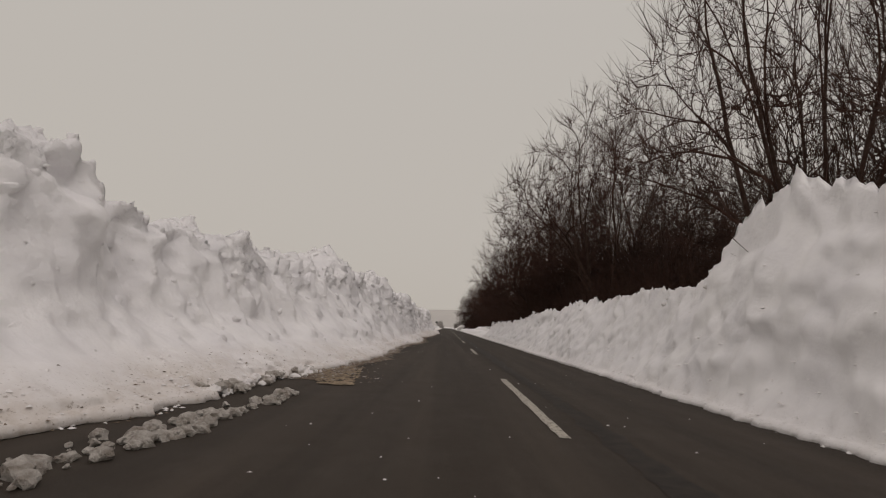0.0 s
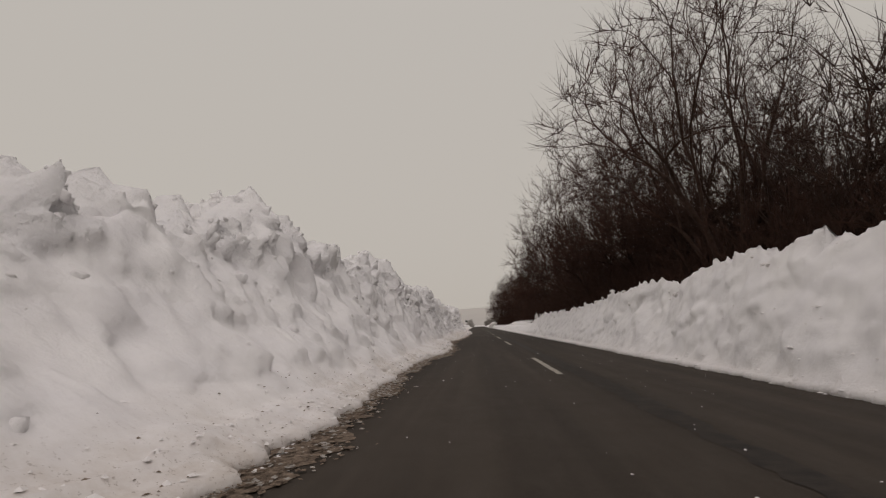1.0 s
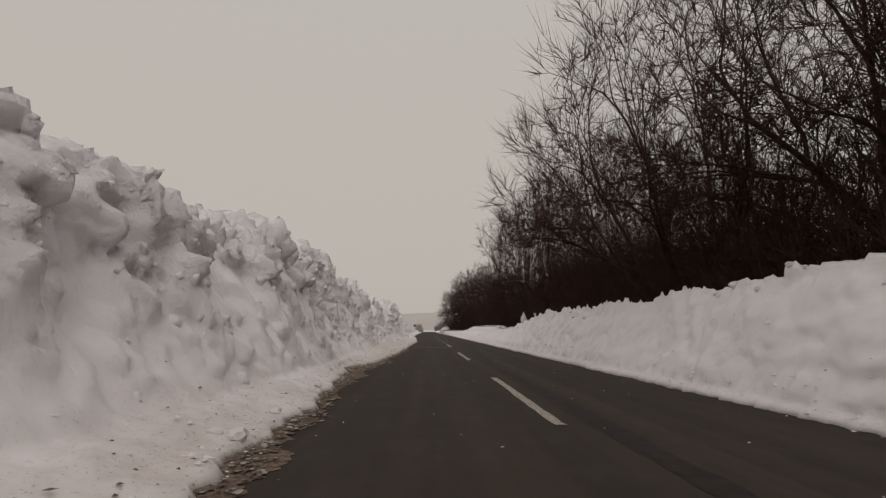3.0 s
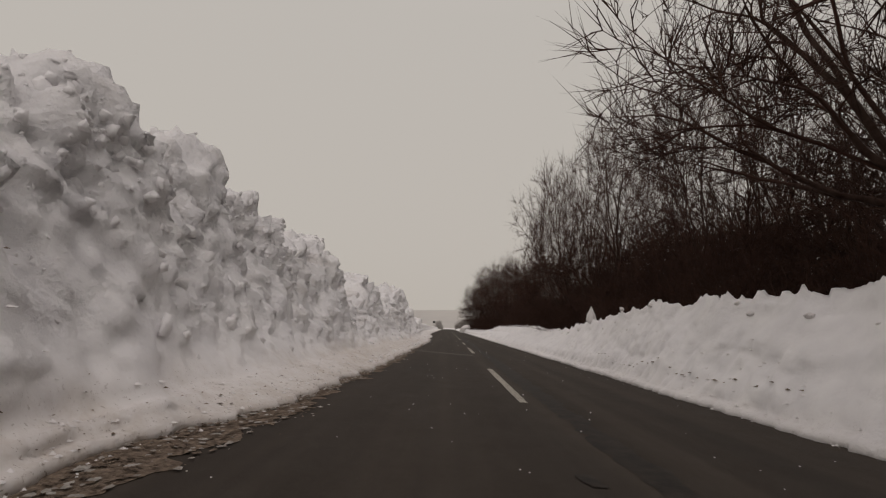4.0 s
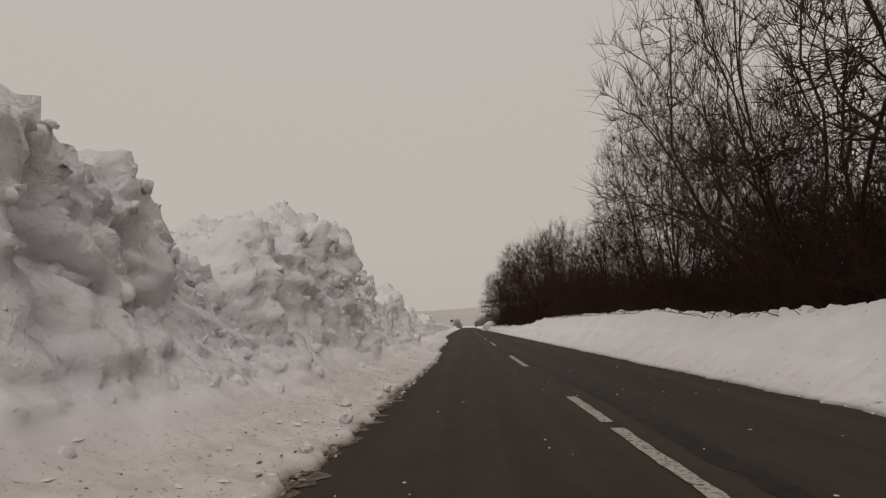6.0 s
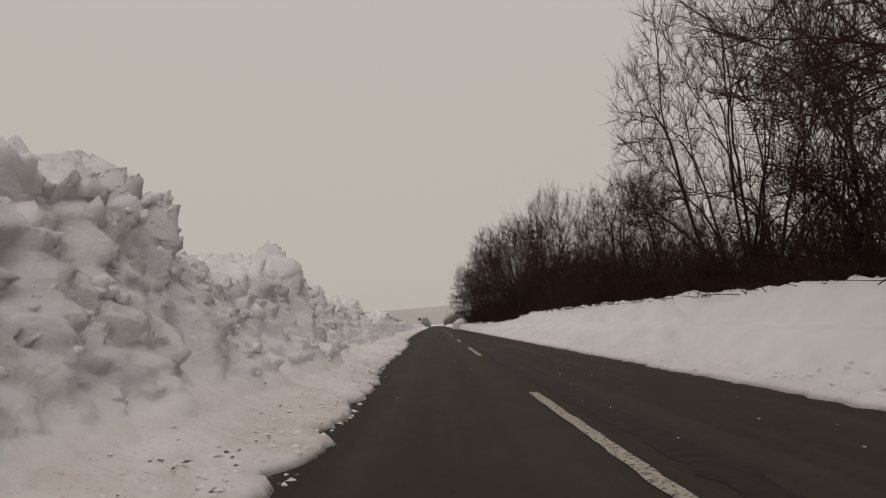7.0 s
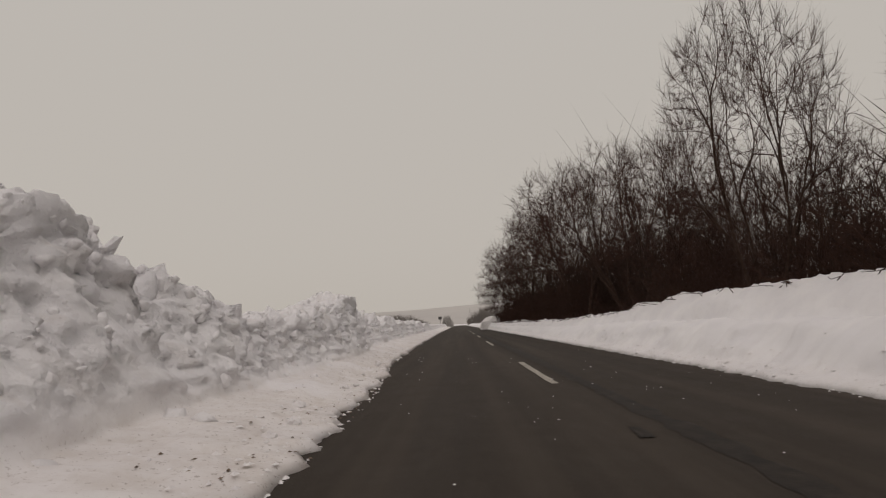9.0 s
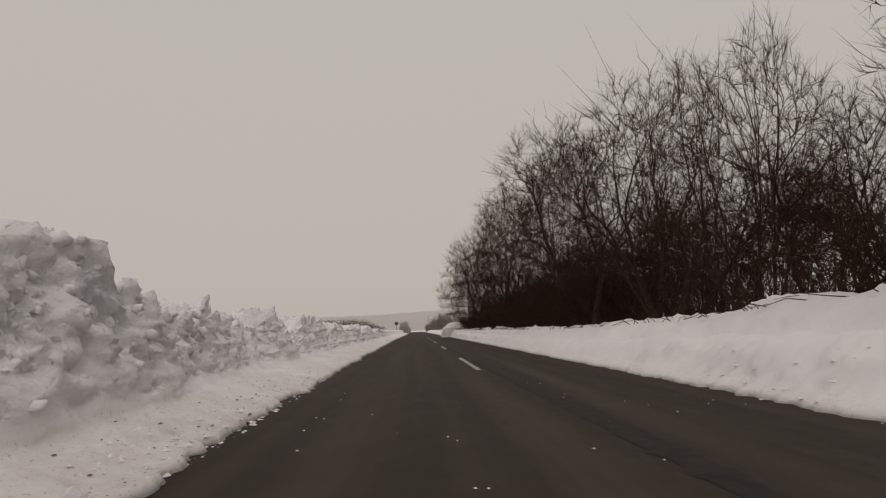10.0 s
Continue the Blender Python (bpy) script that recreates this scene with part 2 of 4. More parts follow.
# heaps of the left bank: place along the road, height of the top
HEAPS_NEAR = [(-6, 2.9), (5, 2.9), (6.2, 3.1), (7, 2.6), (8.5, 2.45), (10.9, 2.6), (12.3, 2.3), (14.8, 2.7), (15.9, 3.0), (16.5, 2.45), (17.6, 2.85), (18.2, 2.8), (19, 3.4), (20, 3.55), (20.6, 3.0), (22.7, 3.3), (23.9, 2.9), (26.2, 3.3), (26.9, 2.65), (28, 3.2), (29.2, 3.6), (30.5, 3.75), (30.9, 2.7), (32.6, 3.15), (33.9, 3.15), (34.3, 2.85), (35.3, 3.1), (37.8, 2.75), (41, 3.3), (44, 3.1), (45.2, 3.55), (46, 3.2), (47.9, 3.7), (48.5, 3.1)]
HEAPS_MID = [(49.6, 3.45), (50.2, 3.3), (50.7, 2.65), (52, 2.9), (53.7, 3.38), (54.5, 3.45), (55.1, 3.1), (55.5, 2.4), (56.5, 2.45), (57.1, 2.0), (58.1, 1.85), (59.5, 1.95), (60, 2.15), (60.6, 2.8), (61.3, 3.0), (62, 3.12), (63, 2.95), (64, 2.7), (65, 2.5), (65.8, 2.1), (66.7, 1.75), (67.5, 2.5), (69.5, 3.1), (71.3, 3.1), (71.7, 2.1), (74, 2.5), (75, 2.85), (76, 2.5), (76.6, 2.1), (78, 1.95)]
HEAPS_FAR = [(79.5, 2.3), (80.5, 2.6), (81.3, 2.15), (83, 1.9), (84.2, 2.1), (85, 2.3), (86, 1.95), (86.8, 2.15), (87.2, 1.75), (87.9, 2.0), (88.6, 1.95), (89, 1.5), (89.4, 1.3), (90.6, 1.95), (92.5, 2.0), (94, 2.4), (95, 2.25), (95.2, 1.65), (96.2, 1.75), (97, 1.5), (98.4, 1.25), (100, 1.3), (103, 1.65), (104.6, 2.0), (105.2, 1.5), (107, 1.3), (108.5, 1.5), (110, 1.2), (112, 1.3), (113.5, 1.6), (115, 1.5), (115.4, 0.9), (117, 1.0), (118, 1.55), (121, 1.6), (121.5, 0.9), (124, 1.3)]
HEAPS_LAST = [(127, 1.5), (127.6, 0.9), (131, 1.35), (136, 1.45), (137, 0.95), (142, 1.4), (148, 1.25), (149, 0.9), (156, 1.3), (165, 1.1), (200, 1.1), (420, 1.0)]
HEAPS = HEAPS_NEAR + HEAPS_MID + HEAPS_FAR + HEAPS_LAST
LEFT_EDGE = [(-20, -3.3), (4, -3.2), (4.8, -2.75), (8, -2.75), (12, -2.2), (15.7, -1.95), (20, -2.1), (26, -2.0), (28.4, -1.65), (33, -1.55), (38, -1.8), (44, -2.2), (46, -1.9), (49, -1.7), (52, -1.5), (60, -1.4), (70, -1.2), (77, -1.15), (84, -1.5), (92, -1.5), (98, -1.6), (104, -2.15), (112, -2.3), (150, -2.6), (420, -2.8)]
LEFT_CREST = [(-20, -5.2), (15, -5.2), (25, -4.7), (35, -4.2), (55, -4.1), (62, -3.75), (70, -3.5), (85, -3.7), (90, -4.0), (98, -3.8), (103, -3.45), (107, -3.5), (112, -4.4), (200, -4.8), (420, -4.9)]
LEFT_FOOT = [(-20, -3.9), (5, -3.5), (10, -3.0), (14, -2.65), (28, -2.6), (53, -2.6), (57, -2.4), (62, -2.4), (70, -2.2), (78, -2.15), (81, -2.0), (85, -2.4), (90, -3.05), (97, -3.0), (105, -3.05), (112, -3.7), (150, -3.9), (420, -4.1)]
RIGHT_TOP = [(-20, 2.9), (5, 3.0), (6.5, 3.1), (7.3, 3.5), (8.0, 3.8), (8.4, 3.4), (9.7, 3.25), (10.3, 2.65), (11, 2.3), (21.6, 2.35), (25, 2.05), (27, 2.25), (31, 2.1), (37, 1.85), (47, 1.75), (53, 1.85), (56, 1.6), (60, 1.35), (66, 1.2), (74, 1.2), (78, 1.45), (92, 1.58), (106, 1.52), (112, 1.15), (120, 1.0), (160, 0.95), (175, 0.9), (420, 0.8)]
RIGHT_CREST = [(-20, 5.5), (50, 5.35), (54, 5.15), (60, 5.15), (66, 6.0), (78, 6.9), (100, 6.9), (125, 5.9), (150, 5.2), (166, 4.7), (172, 4.6), (180, 6.0), (420, 6.0)]


def ramp_lengths(y0, y1, steps):
    """Stations along the road, closest together where the camera passes them near by."""
    out = []
    for (a, b, d) in steps:
        out += list(np.arange(a, b, d))
    return np.array([y for y in out if y0 <= y <= y1])


STATIONS = ramp_lengths(-12, 420, [(-12, 2, 0.2), (2, 60, 0.066), (60, 112, 0.07), (112, 150, 0.2), (150, 420, 1.0)])


def left_bank():
    ys = STATIONS
    n = len(ys)
    flat = np.stack([ys, 0 * ys, 0 * ys], -1)
    edge = level(ys, LEFT_EDGE) + 0.10 * fbm(flat * 1.3, 4, 21)
    crest = level(ys, LEFT_CREST)
    top = level(ys, HEAPS)
    # a lower heap also stands further back than its taller neighbours
    tallest = np.array([top[(ys > y - 1.6) & (ys < y + 1.6)].max() for y in ys])
    crest = crest - 0.40 * np.clip(tallest - top, 0, 1.2)
    steep = np.interp(ys, [6, 16], [0.0, 1.0])
    foot = np.minimum(level(ys, LEFT_FOOT) + 0.12 * fbm(flat * 0.7, 3, 23), edge - 0.4)
    # across: lip, verge, apron and cut face, crown, back slope
    us = np.concatenate([[0.0, 0.004, 0.02], np.linspace(0.06, 0.24, 7), np.linspace(0.26, 0.80, 42), np.linspace(0.806, 0.885, 14), np.linspace(0.90, 1.0, 5)])
    m = len(us)
    U, Y = np.meshgrid(us, ys)
    E, C, T, F = [np.repeat(a[:, None], m, 1) for a in (edge, crest, top, foot)]
    v = np.clip(U / 0.25, 0, 1)
    f = np.clip((U - 0.25) / 0.55, 0, 1)
    k = np.clip((U - 0.80) / 0.20, 0, 1)
    S = np.repeat(steep[:, None], m, 1)
    at = [0, 0.2, 0.36, 0.78, 0.92, 1.0]
    run = (1 - S) * np.interp(f, at, [0, 0.30, 0.54, 0.68, 0.76, 1.0]) + S * np.interp(f, at, [0, 0.17, 0.31, 0.56, 0.68, 1.0])
    rise = (1 - S) * np.interp(f, at, [0, 0.11, 0.28, 0.84, 0.98, 1.0]) + S * np.interp(f, at, [0, 0.13, 0.31, 0.82, 0.97, 1.0])
    X = E + (F - E) * v + (C - F) * run - 0.9 * np.clip(k / 0.4, 0, 1) - 6.5 * np.clip((k - 0.4) / 0.6, 0, 1)
    Z = -0.03 + 0.09 * np.clip(U / 0.02, 0, 1) + 0.22 * v ** 1.4 + (T - 0.28) * rise
    Z = Z - (T + 0.25) * np.clip((k - 0.4) / 0.6, 0, 1) ** 0.8
    P = np.stack([X.ravel(), Y.ravel(), Z.ravel()], -1)
    ff, kk = f.ravel(), k.ravel()
    face = np.clip(ff * 4, 0, 1) * np.interp(ff, [0.80, 0.96], [1.0, 0.3]) * np.clip(1 - kk * 5, 0, 1)
    size = np.clip((T.ravel() - 0.3) / 2.4, 0.3, 1.0)
    # relief: standing ribs and bays, split columns, broken blocks, crumbs
    warp = np.stack([fbm(P * 1.3, 2, 31), fbm(P * 1.3, 2, 41), fbm(P * 1.3, 2, 51)], -1) * 0.22
    q = P + warp
    ribs = fbm(q * np.array([0.3, 0.85, 0.20]), 2, 61)
    c1, e1 = cells((P + 0.6 * warp) * np.array([0.5, 0.95, 0.20]), 71)
    q = q + 0.07 * np.stack([fbm(P * 6, 2, 33), fbm(P * 6, 2, 43), fbm(P * 6, 2, 53)], -1)
    c2, _ = cells(q * np.array([2.6, 3.0, 2.2]), 81)
    c3, _ = cells(q * 6.0, 91)
    upper = np.clip((ff - 0.25) / 0.4, 0, 1)
    calm = np.clip(fbm(P * 0.6, 2, 131) * 1.2 + 0.5, 0.15, 1)
    c4, _ = cells(q * np.array([4.2, 4.8, 4.0]), 181)
    # crumbled everywhere on the later heaps, below and above the cut face on the first ones
    torn = np.interp(P[:, 1], [8, 20, 32], [0.74, 0.68, 0.52]) + 0.16 * fbm(P * np.array([0.0, 0.9, 0.0]), 3, 141)
    broken = np.clip(np.interp(P[:, 1], [40, 50], [0.08, 0.75]) * np.clip((ff - 0.10) / 0.15, 0, 1) + np.clip((ff - torn) / 0.08, 0, 1), 0, 1)
    puffs = billow((P + 0.4 * warp) * np.array([2.0, 2.2, 1.8]), 5, 145, 0.55)
    post, gap = cells((P + 0.35 * warp) * np.array([1.3, 2.3, 0.22]), 151)
    push = -0.15 * upper + 0.24 * ribs + upper * (0.25 * c1 - 0.08 * (1 - np.clip(e1 / 0.16, 0, 1))) + broken * (0.4 + 0.6 * calm) * (0.10 * post - 0.08 * (1 - np.clip(gap / 0.14, 0, 1)) + 0.42 * (puffs - 0.5) + 0.03 * c2 + 0.04 * c3) + (0.04 + 0.03 * broken) * fbm(P * 4, 3, 99) + (1 - broken) * 0.26 * (billow((P + 0.5 * warp) * np.array([1.9, 2.1, 1.5]), 4, 95) - 0.42) + broken * 0.05 * fbm(P * 8, 3, 97) + upper * 0.05 * fbm((P + 0.3 * warp) * np.array([2.0, 5.0, 0.7]), 2, 93)
    P[:, 0] += face * size * push
    P[:, 1] += face * size * 0.07 * fbm(q * 1.7, 2, 103)
    crown = np.clip((ff - 0.74) / 0.12, 0, 1) * (1 - np.clip((kk - 0.35) * 4, 0, 1))
    tower, _ = cells((P + 0.25 * warp) * np.array([1.3, 2.3, 0.0]), 161)
    t1, _ = cells(q * np.array([1.6, 2.6, 0.35]), 191)
    jags = 0.04 * c3 + 0.08 * fbm(P * 4.5, 3, 109) + 0.05 * t1 + 0.05 * np.clip(t1 - 0.6, 0, 1) * 2
    P[:, 2] += crown * size * (np.interp(P[:, 1], [46, 56, 58, 66, 68], [0.15, 0.07, 0.02, 0.02, 0.07]) * tower + 0.20 * (puffs - 0.5) + 0.03 * c1 + jags + 0.16 * fbm(P * np.array([1.5, 2.5, 1.0]), 3, 107) + np.interp(P[:, 1], [48, 54], [0.0, 0.16]) * fbm(P * np.array([2.2, 2.0, 1.0]), 4, 117) - 0.13)
    low = np.clip(v.ravel() * 3, 0, 1) * (1 - np.clip(ff * 3, 0, 1))
    ridge = np.exp(-((v.ravel() - 0.62 - 0.08 * fbm(P * np.array([0.0, 0.5, 0.0]), 2, 115)) / 0.10) ** 2)
    P[:, 2] += low * (0.030 * fbm(P * 1.5, 3, 111) + 0.05 * np.clip(v.ravel() * 2 - 0.9, 0, 1) * (billow(P * 3.0, 3, 118) - 0.4) + 0.02 * fbm(P * np.array([5.0, 1.2, 1.0]), 2, 112) + 0.05 * ridge + 0.05 * np.clip(c3 - 0.72, 0, 1) * 2)
    P[:, 2] += low * (v.ravel() < 0.5) * 0.035 * np.clip(c4 - 0.3, 0, 1)
    P[:, 0] += (U.ravel() < 0.1) * 0.08 * fbm(P * np.array([0.0, 5.0, 0.0]), 4, 113)
    P[:, 0] -= (U.ravel() < 0.001) * 0.07
    # thaw and wind have rounded the sharpest folds
    G = P.reshape(n, m, 3)
    mean = G.copy()
    mean[1:-1, 1:-1] = (G[:-2, 1:-1] + G[2:, 1:-1] + G[1:-1, :-2] + G[1:-1, 2:]) / 4
    G = (G + 0.6 * np.clip(ff * 6, 0, 1).reshape(n, m, 1) * (mean - G)).reshape(-1, 3)
    # fine clumps on top of the rounded forms
    clumps = 0.21 * (billow(G * np.array([3.8, 4.3, 3.4]), 4, 147, 0.6) - 0.5) * (0.3 + 0.7 * broken)
    G[:, 0] += face * clumps
    G[:, 2] += crown * clumps
    P = G
    ob = mesh_object("snow_bank", P, grid_faces(n, m)[:, ::-1], SNOW)
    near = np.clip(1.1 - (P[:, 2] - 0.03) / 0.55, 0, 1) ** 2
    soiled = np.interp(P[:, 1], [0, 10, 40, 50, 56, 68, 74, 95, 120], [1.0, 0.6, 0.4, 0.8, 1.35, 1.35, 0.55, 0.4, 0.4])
    # patchy darker tone over verge and face foot, thrown dirt low down, flecks on broken parts
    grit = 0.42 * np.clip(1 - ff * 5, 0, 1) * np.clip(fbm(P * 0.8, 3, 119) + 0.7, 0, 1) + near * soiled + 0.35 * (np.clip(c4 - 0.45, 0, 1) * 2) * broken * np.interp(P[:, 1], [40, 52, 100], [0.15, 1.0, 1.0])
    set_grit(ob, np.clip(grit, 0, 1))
    set_crumb(ob, np.clip(0.05 + 0.35 * np.clip(ff * 4 - 0.3, 0, 1) + broken + 0.25 * np.clip(1 - v.ravel() * 3, 0, 1), 0, 1))
    tagged(ob, "tall ploughed snow bank with a broken, ribbed face beside the road", "snow bank", "ploughed snow banks", "structure")
    loose = (broken + 0.10 * (ff > 0.05)) * np.clip((ff - 0.3) / 0.2, 0.15, 1) * (kk < 0.5) * (0.25 + np.clip(fbm(P * 1.1, 2, 171), 0, 1) * 1.6) * (P[:, 1] > 4) * (P[:, 1] < 125)
    spacing = np.gradient(ys)[:, None].repeat(m, 1).ravel()
    return P.reshape(n, m, 3), loose * spacing


def right_bank():
    ys = STATIONS
    n = len(ys)
    edge = ROAD_RIGHT + 0.025 * np.sin(ys * 17.0) * np.interp(ys, [30, 40], [0.3, 1.0]) + 0.05 * fbm(np.stack([ys * 1.1, 0 * ys, 0 * ys + 4], -1), 4, 221)
    crest = level(ys, RIGHT_CREST)
    top = level(ys, RIGHT_TOP)
    us = np.concatenate([[0.0, 0.004, 0.02], np.linspace(0.05, 0.66, 32), np.linspace(0.68, 1.0, 14)])
    m = len(us)
    U, Y = np.meshgrid(us, ys)
    E, C, T = [np.repeat(a[:, None], m, 1) for a in (edge, crest, top)]
    f = np.clip(U / 0.66, 0, 1)
    k = np.clip((U - 0.66) / 0.34, 0, 1)
    X = E + (C - E) * f ** 0.85 + 34 * k ** 2.4
    foot = 0.16
    Z = -0.04 + 0.08 * np.clip(U / 0.02, 0, 1) + foot * np.clip(f / 0.25, 0, 1) + (T - foot - 0.04) * np.clip((f - 0.12) / 0.88, 0, 1) ** 1.05
    # along the wood's end a rounded berm lies below a ledge
    tier = np.interp(Y, [72, 84, 108, 118], [0.0, 1.0, 1.0, 0.4])
    Z = Z + tier * (0.17 * np.exp(-((f - 0.36) / 0.15) ** 2) - 0.26 * np.exp(-((f - 0.62) / 0.08) ** 2))
    back = np.minimum(T * 0.75, 1.0)
    Z = np.where(k > 0, T + (back - T) * np.clip(k / 0.25, 0, 1) ** 0.8, Z)
    Z = np.where(k > 0.8, back * (1 - ((k - 0.8) / 0.2)) - 0.25 * ((k - 0.8) / 0.2), Z)
    P = np.stack([X.ravel(), Y.ravel(), Z.ravel()], -1)
    ff, kk = f.ravel(), k.ravel()
    face = np.clip(ff * 4, 0, 1) * (1 - np.clip(kk * 3, 0, 1))
    size = np.maximum(np.clip((T.ravel() - 0.6) / 2.0, 0.2, 1.0), np.interp(P[:, 1], [66, 80], [0.0, 0.6]))
    q = P + 0.3 * np.stack([fbm(P * 1.1, 2, 231), fbm(P * 1.1, 2, 241), fbm(P * 1.1, 2, 251)], -1)
    c1, _ = cells(q * np.array([1.0, 0.9, 1.6]), 271)
    c2, _ = cells(q * 3.6, 281)
    ledges = fbm(q * np.array([0.6, 0.25, 2.6]), 3, 261)
    P[:, 0] -= face * size * (0.22 * fbm(q * np.array([0.6, 0.55, 0.5]), 3, 265) + 0.07 * ledges + 0.04 * c1 + 0.02 * c2 + 0.03 * fbm(P * 5, 3, 299) + 0.035 * np.interp(P[:, 1], [50, 62], [1.0, 0.2]) * fbm(np.stack([P[:, 0] * 0.3, (P[:, 1] - 0.9 * P[:, 2]) * 3.2, P[:, 2] * 0.5], -1), 2, 297) + 0.09 * (billow(P * np.array([1.2, 1.5, 1.6]), 3, 295) - 0.4))
    crown = np.clip((ff - 0.8) / 0.2, 0, 1) * (1 - np.clip(kk * 4, 0, 1))
    rough = np.interp(P[:, 1], [0, 9, 12, 55, 70, 80], [2.2, 2.0, 1.0, 1.0, 0.6, 0.35])
    P[:, 2] += crown * rough * (0.06 * c1 + 0.08 * np.clip(c2, -0.2, 1) + 0.06 * fbm(P * 3, 3, 307))
    P[:, 2] += (0.05 * fbm(P * 0.7, 3, 311) + 0.02 * fbm(P * 4, 3, 317) + np.interp(P[:, 1], [66, 80], [0.03, 0.11]) * (billow(P * np.array([0.9, 0.55, 0.5]), 3, 319) - 0.4)) * np.clip(ff * 4, 0, 1) * np.clip(2 - kk * 3, 0, 1)
    P[:, 0] += (U.ravel() < 0.1) * 0.06 * fbm(P * np.array([0.0, 6.0, 0.0]), 3, 313)
    P[:, 0] += (U.ravel() < 0.001) * 0.08
    ob = mesh_object("snow_bank", P, grid_faces(n, m), SMOOTH)
    set_grit(ob, np.clip(1 - (P[:, 2] - 0.02) / 0.5, 0, 1) ** 2 * 0.35 * (P[:, 0] < 7))
    set_crumb(ob, np.clip(0.25 + 0.5 * fbm(P * 0.5, 2, 331) + crown + 0.6 * (ff < 0.12), 0, 1))
    tagged(ob, "smooth wind-cut snow bank sloping up to bare trees", "snow bank", "ploughed snow banks", "structure")
    return P.reshape(n, m, 3)


LEFT_ROWS, LEFT_TORN = left_bank()
RIGHT_ROWS = right_bank()

# ---- bare trees and brush ----
def tubes(segs, sides=3):
    """Tapered prisms. segs: rows of x0 y0 z0 r0 x1 y1 z1 r1."""
    s = np.array(segs)
    a, b = s[:, 0:3], s[:, 4:7]
    d = b - a
    d /= np.maximum(np.linalg.norm(d, axis=1, keepdims=True), 1e-6)
    ref = np.where(np.abs(d[:, 2:3]) > 0.9, np.array([[1.0, 0, 0]]), np.array([[0, 0, 1.0]]))
    u = np.cross(d, ref)
    u /= np.linalg.norm(u, axis=1, keepdims=True)
    w = np.cross(d, u)
    rings = []
    for p, r in ((a, s[:, 3]), (b, s[:, 7])):
        for k in range(sides):
            t = 2 * math.pi * k / sides
            rings.append(p + r[:, None] * (math.cos(t) * u + math.sin(t) * w))
    V = np.stack(rings, 1).reshape(-1, 3)
    base = np.arange(len(s))[:, None] * 2 * sides
    F = np.concatenate([base + np.array([k, (k + 1) % sides, sides + (k + 1) % sides, sides + k]) for k in range(sides)])
    return V, F


def spikes(segs):
    """Thin three-sided thorns: as tubes, but each runs out to a point."""
    V, _ = tubes(segs, 3)
    V = V.reshape(-1, 6, 3)
    V = np.concatenate([V[:, :3], V[:, 3:].mean(1, keepdims=True)], 1).reshape(-1, 3)
    base = np.arange(len(V) // 4)[:, None] * 4
    return V, np.concatenate([base + np.array([k, (k + 1) % 3, 3]) for k in range(3)])


def twig_mesh(name, segs, ends, mat, parent=None, label=""):
    """Tubes and the thorns at their ends as one mesh."""
    V, F = tubes(segs, 3)
    W, G = spikes(ends)
    return mesh_object(name, np.concatenate([V, W]), F.tolist() + (G + len(V)).tolist(), mat, parent, label=label), np.concatenate([V, W])


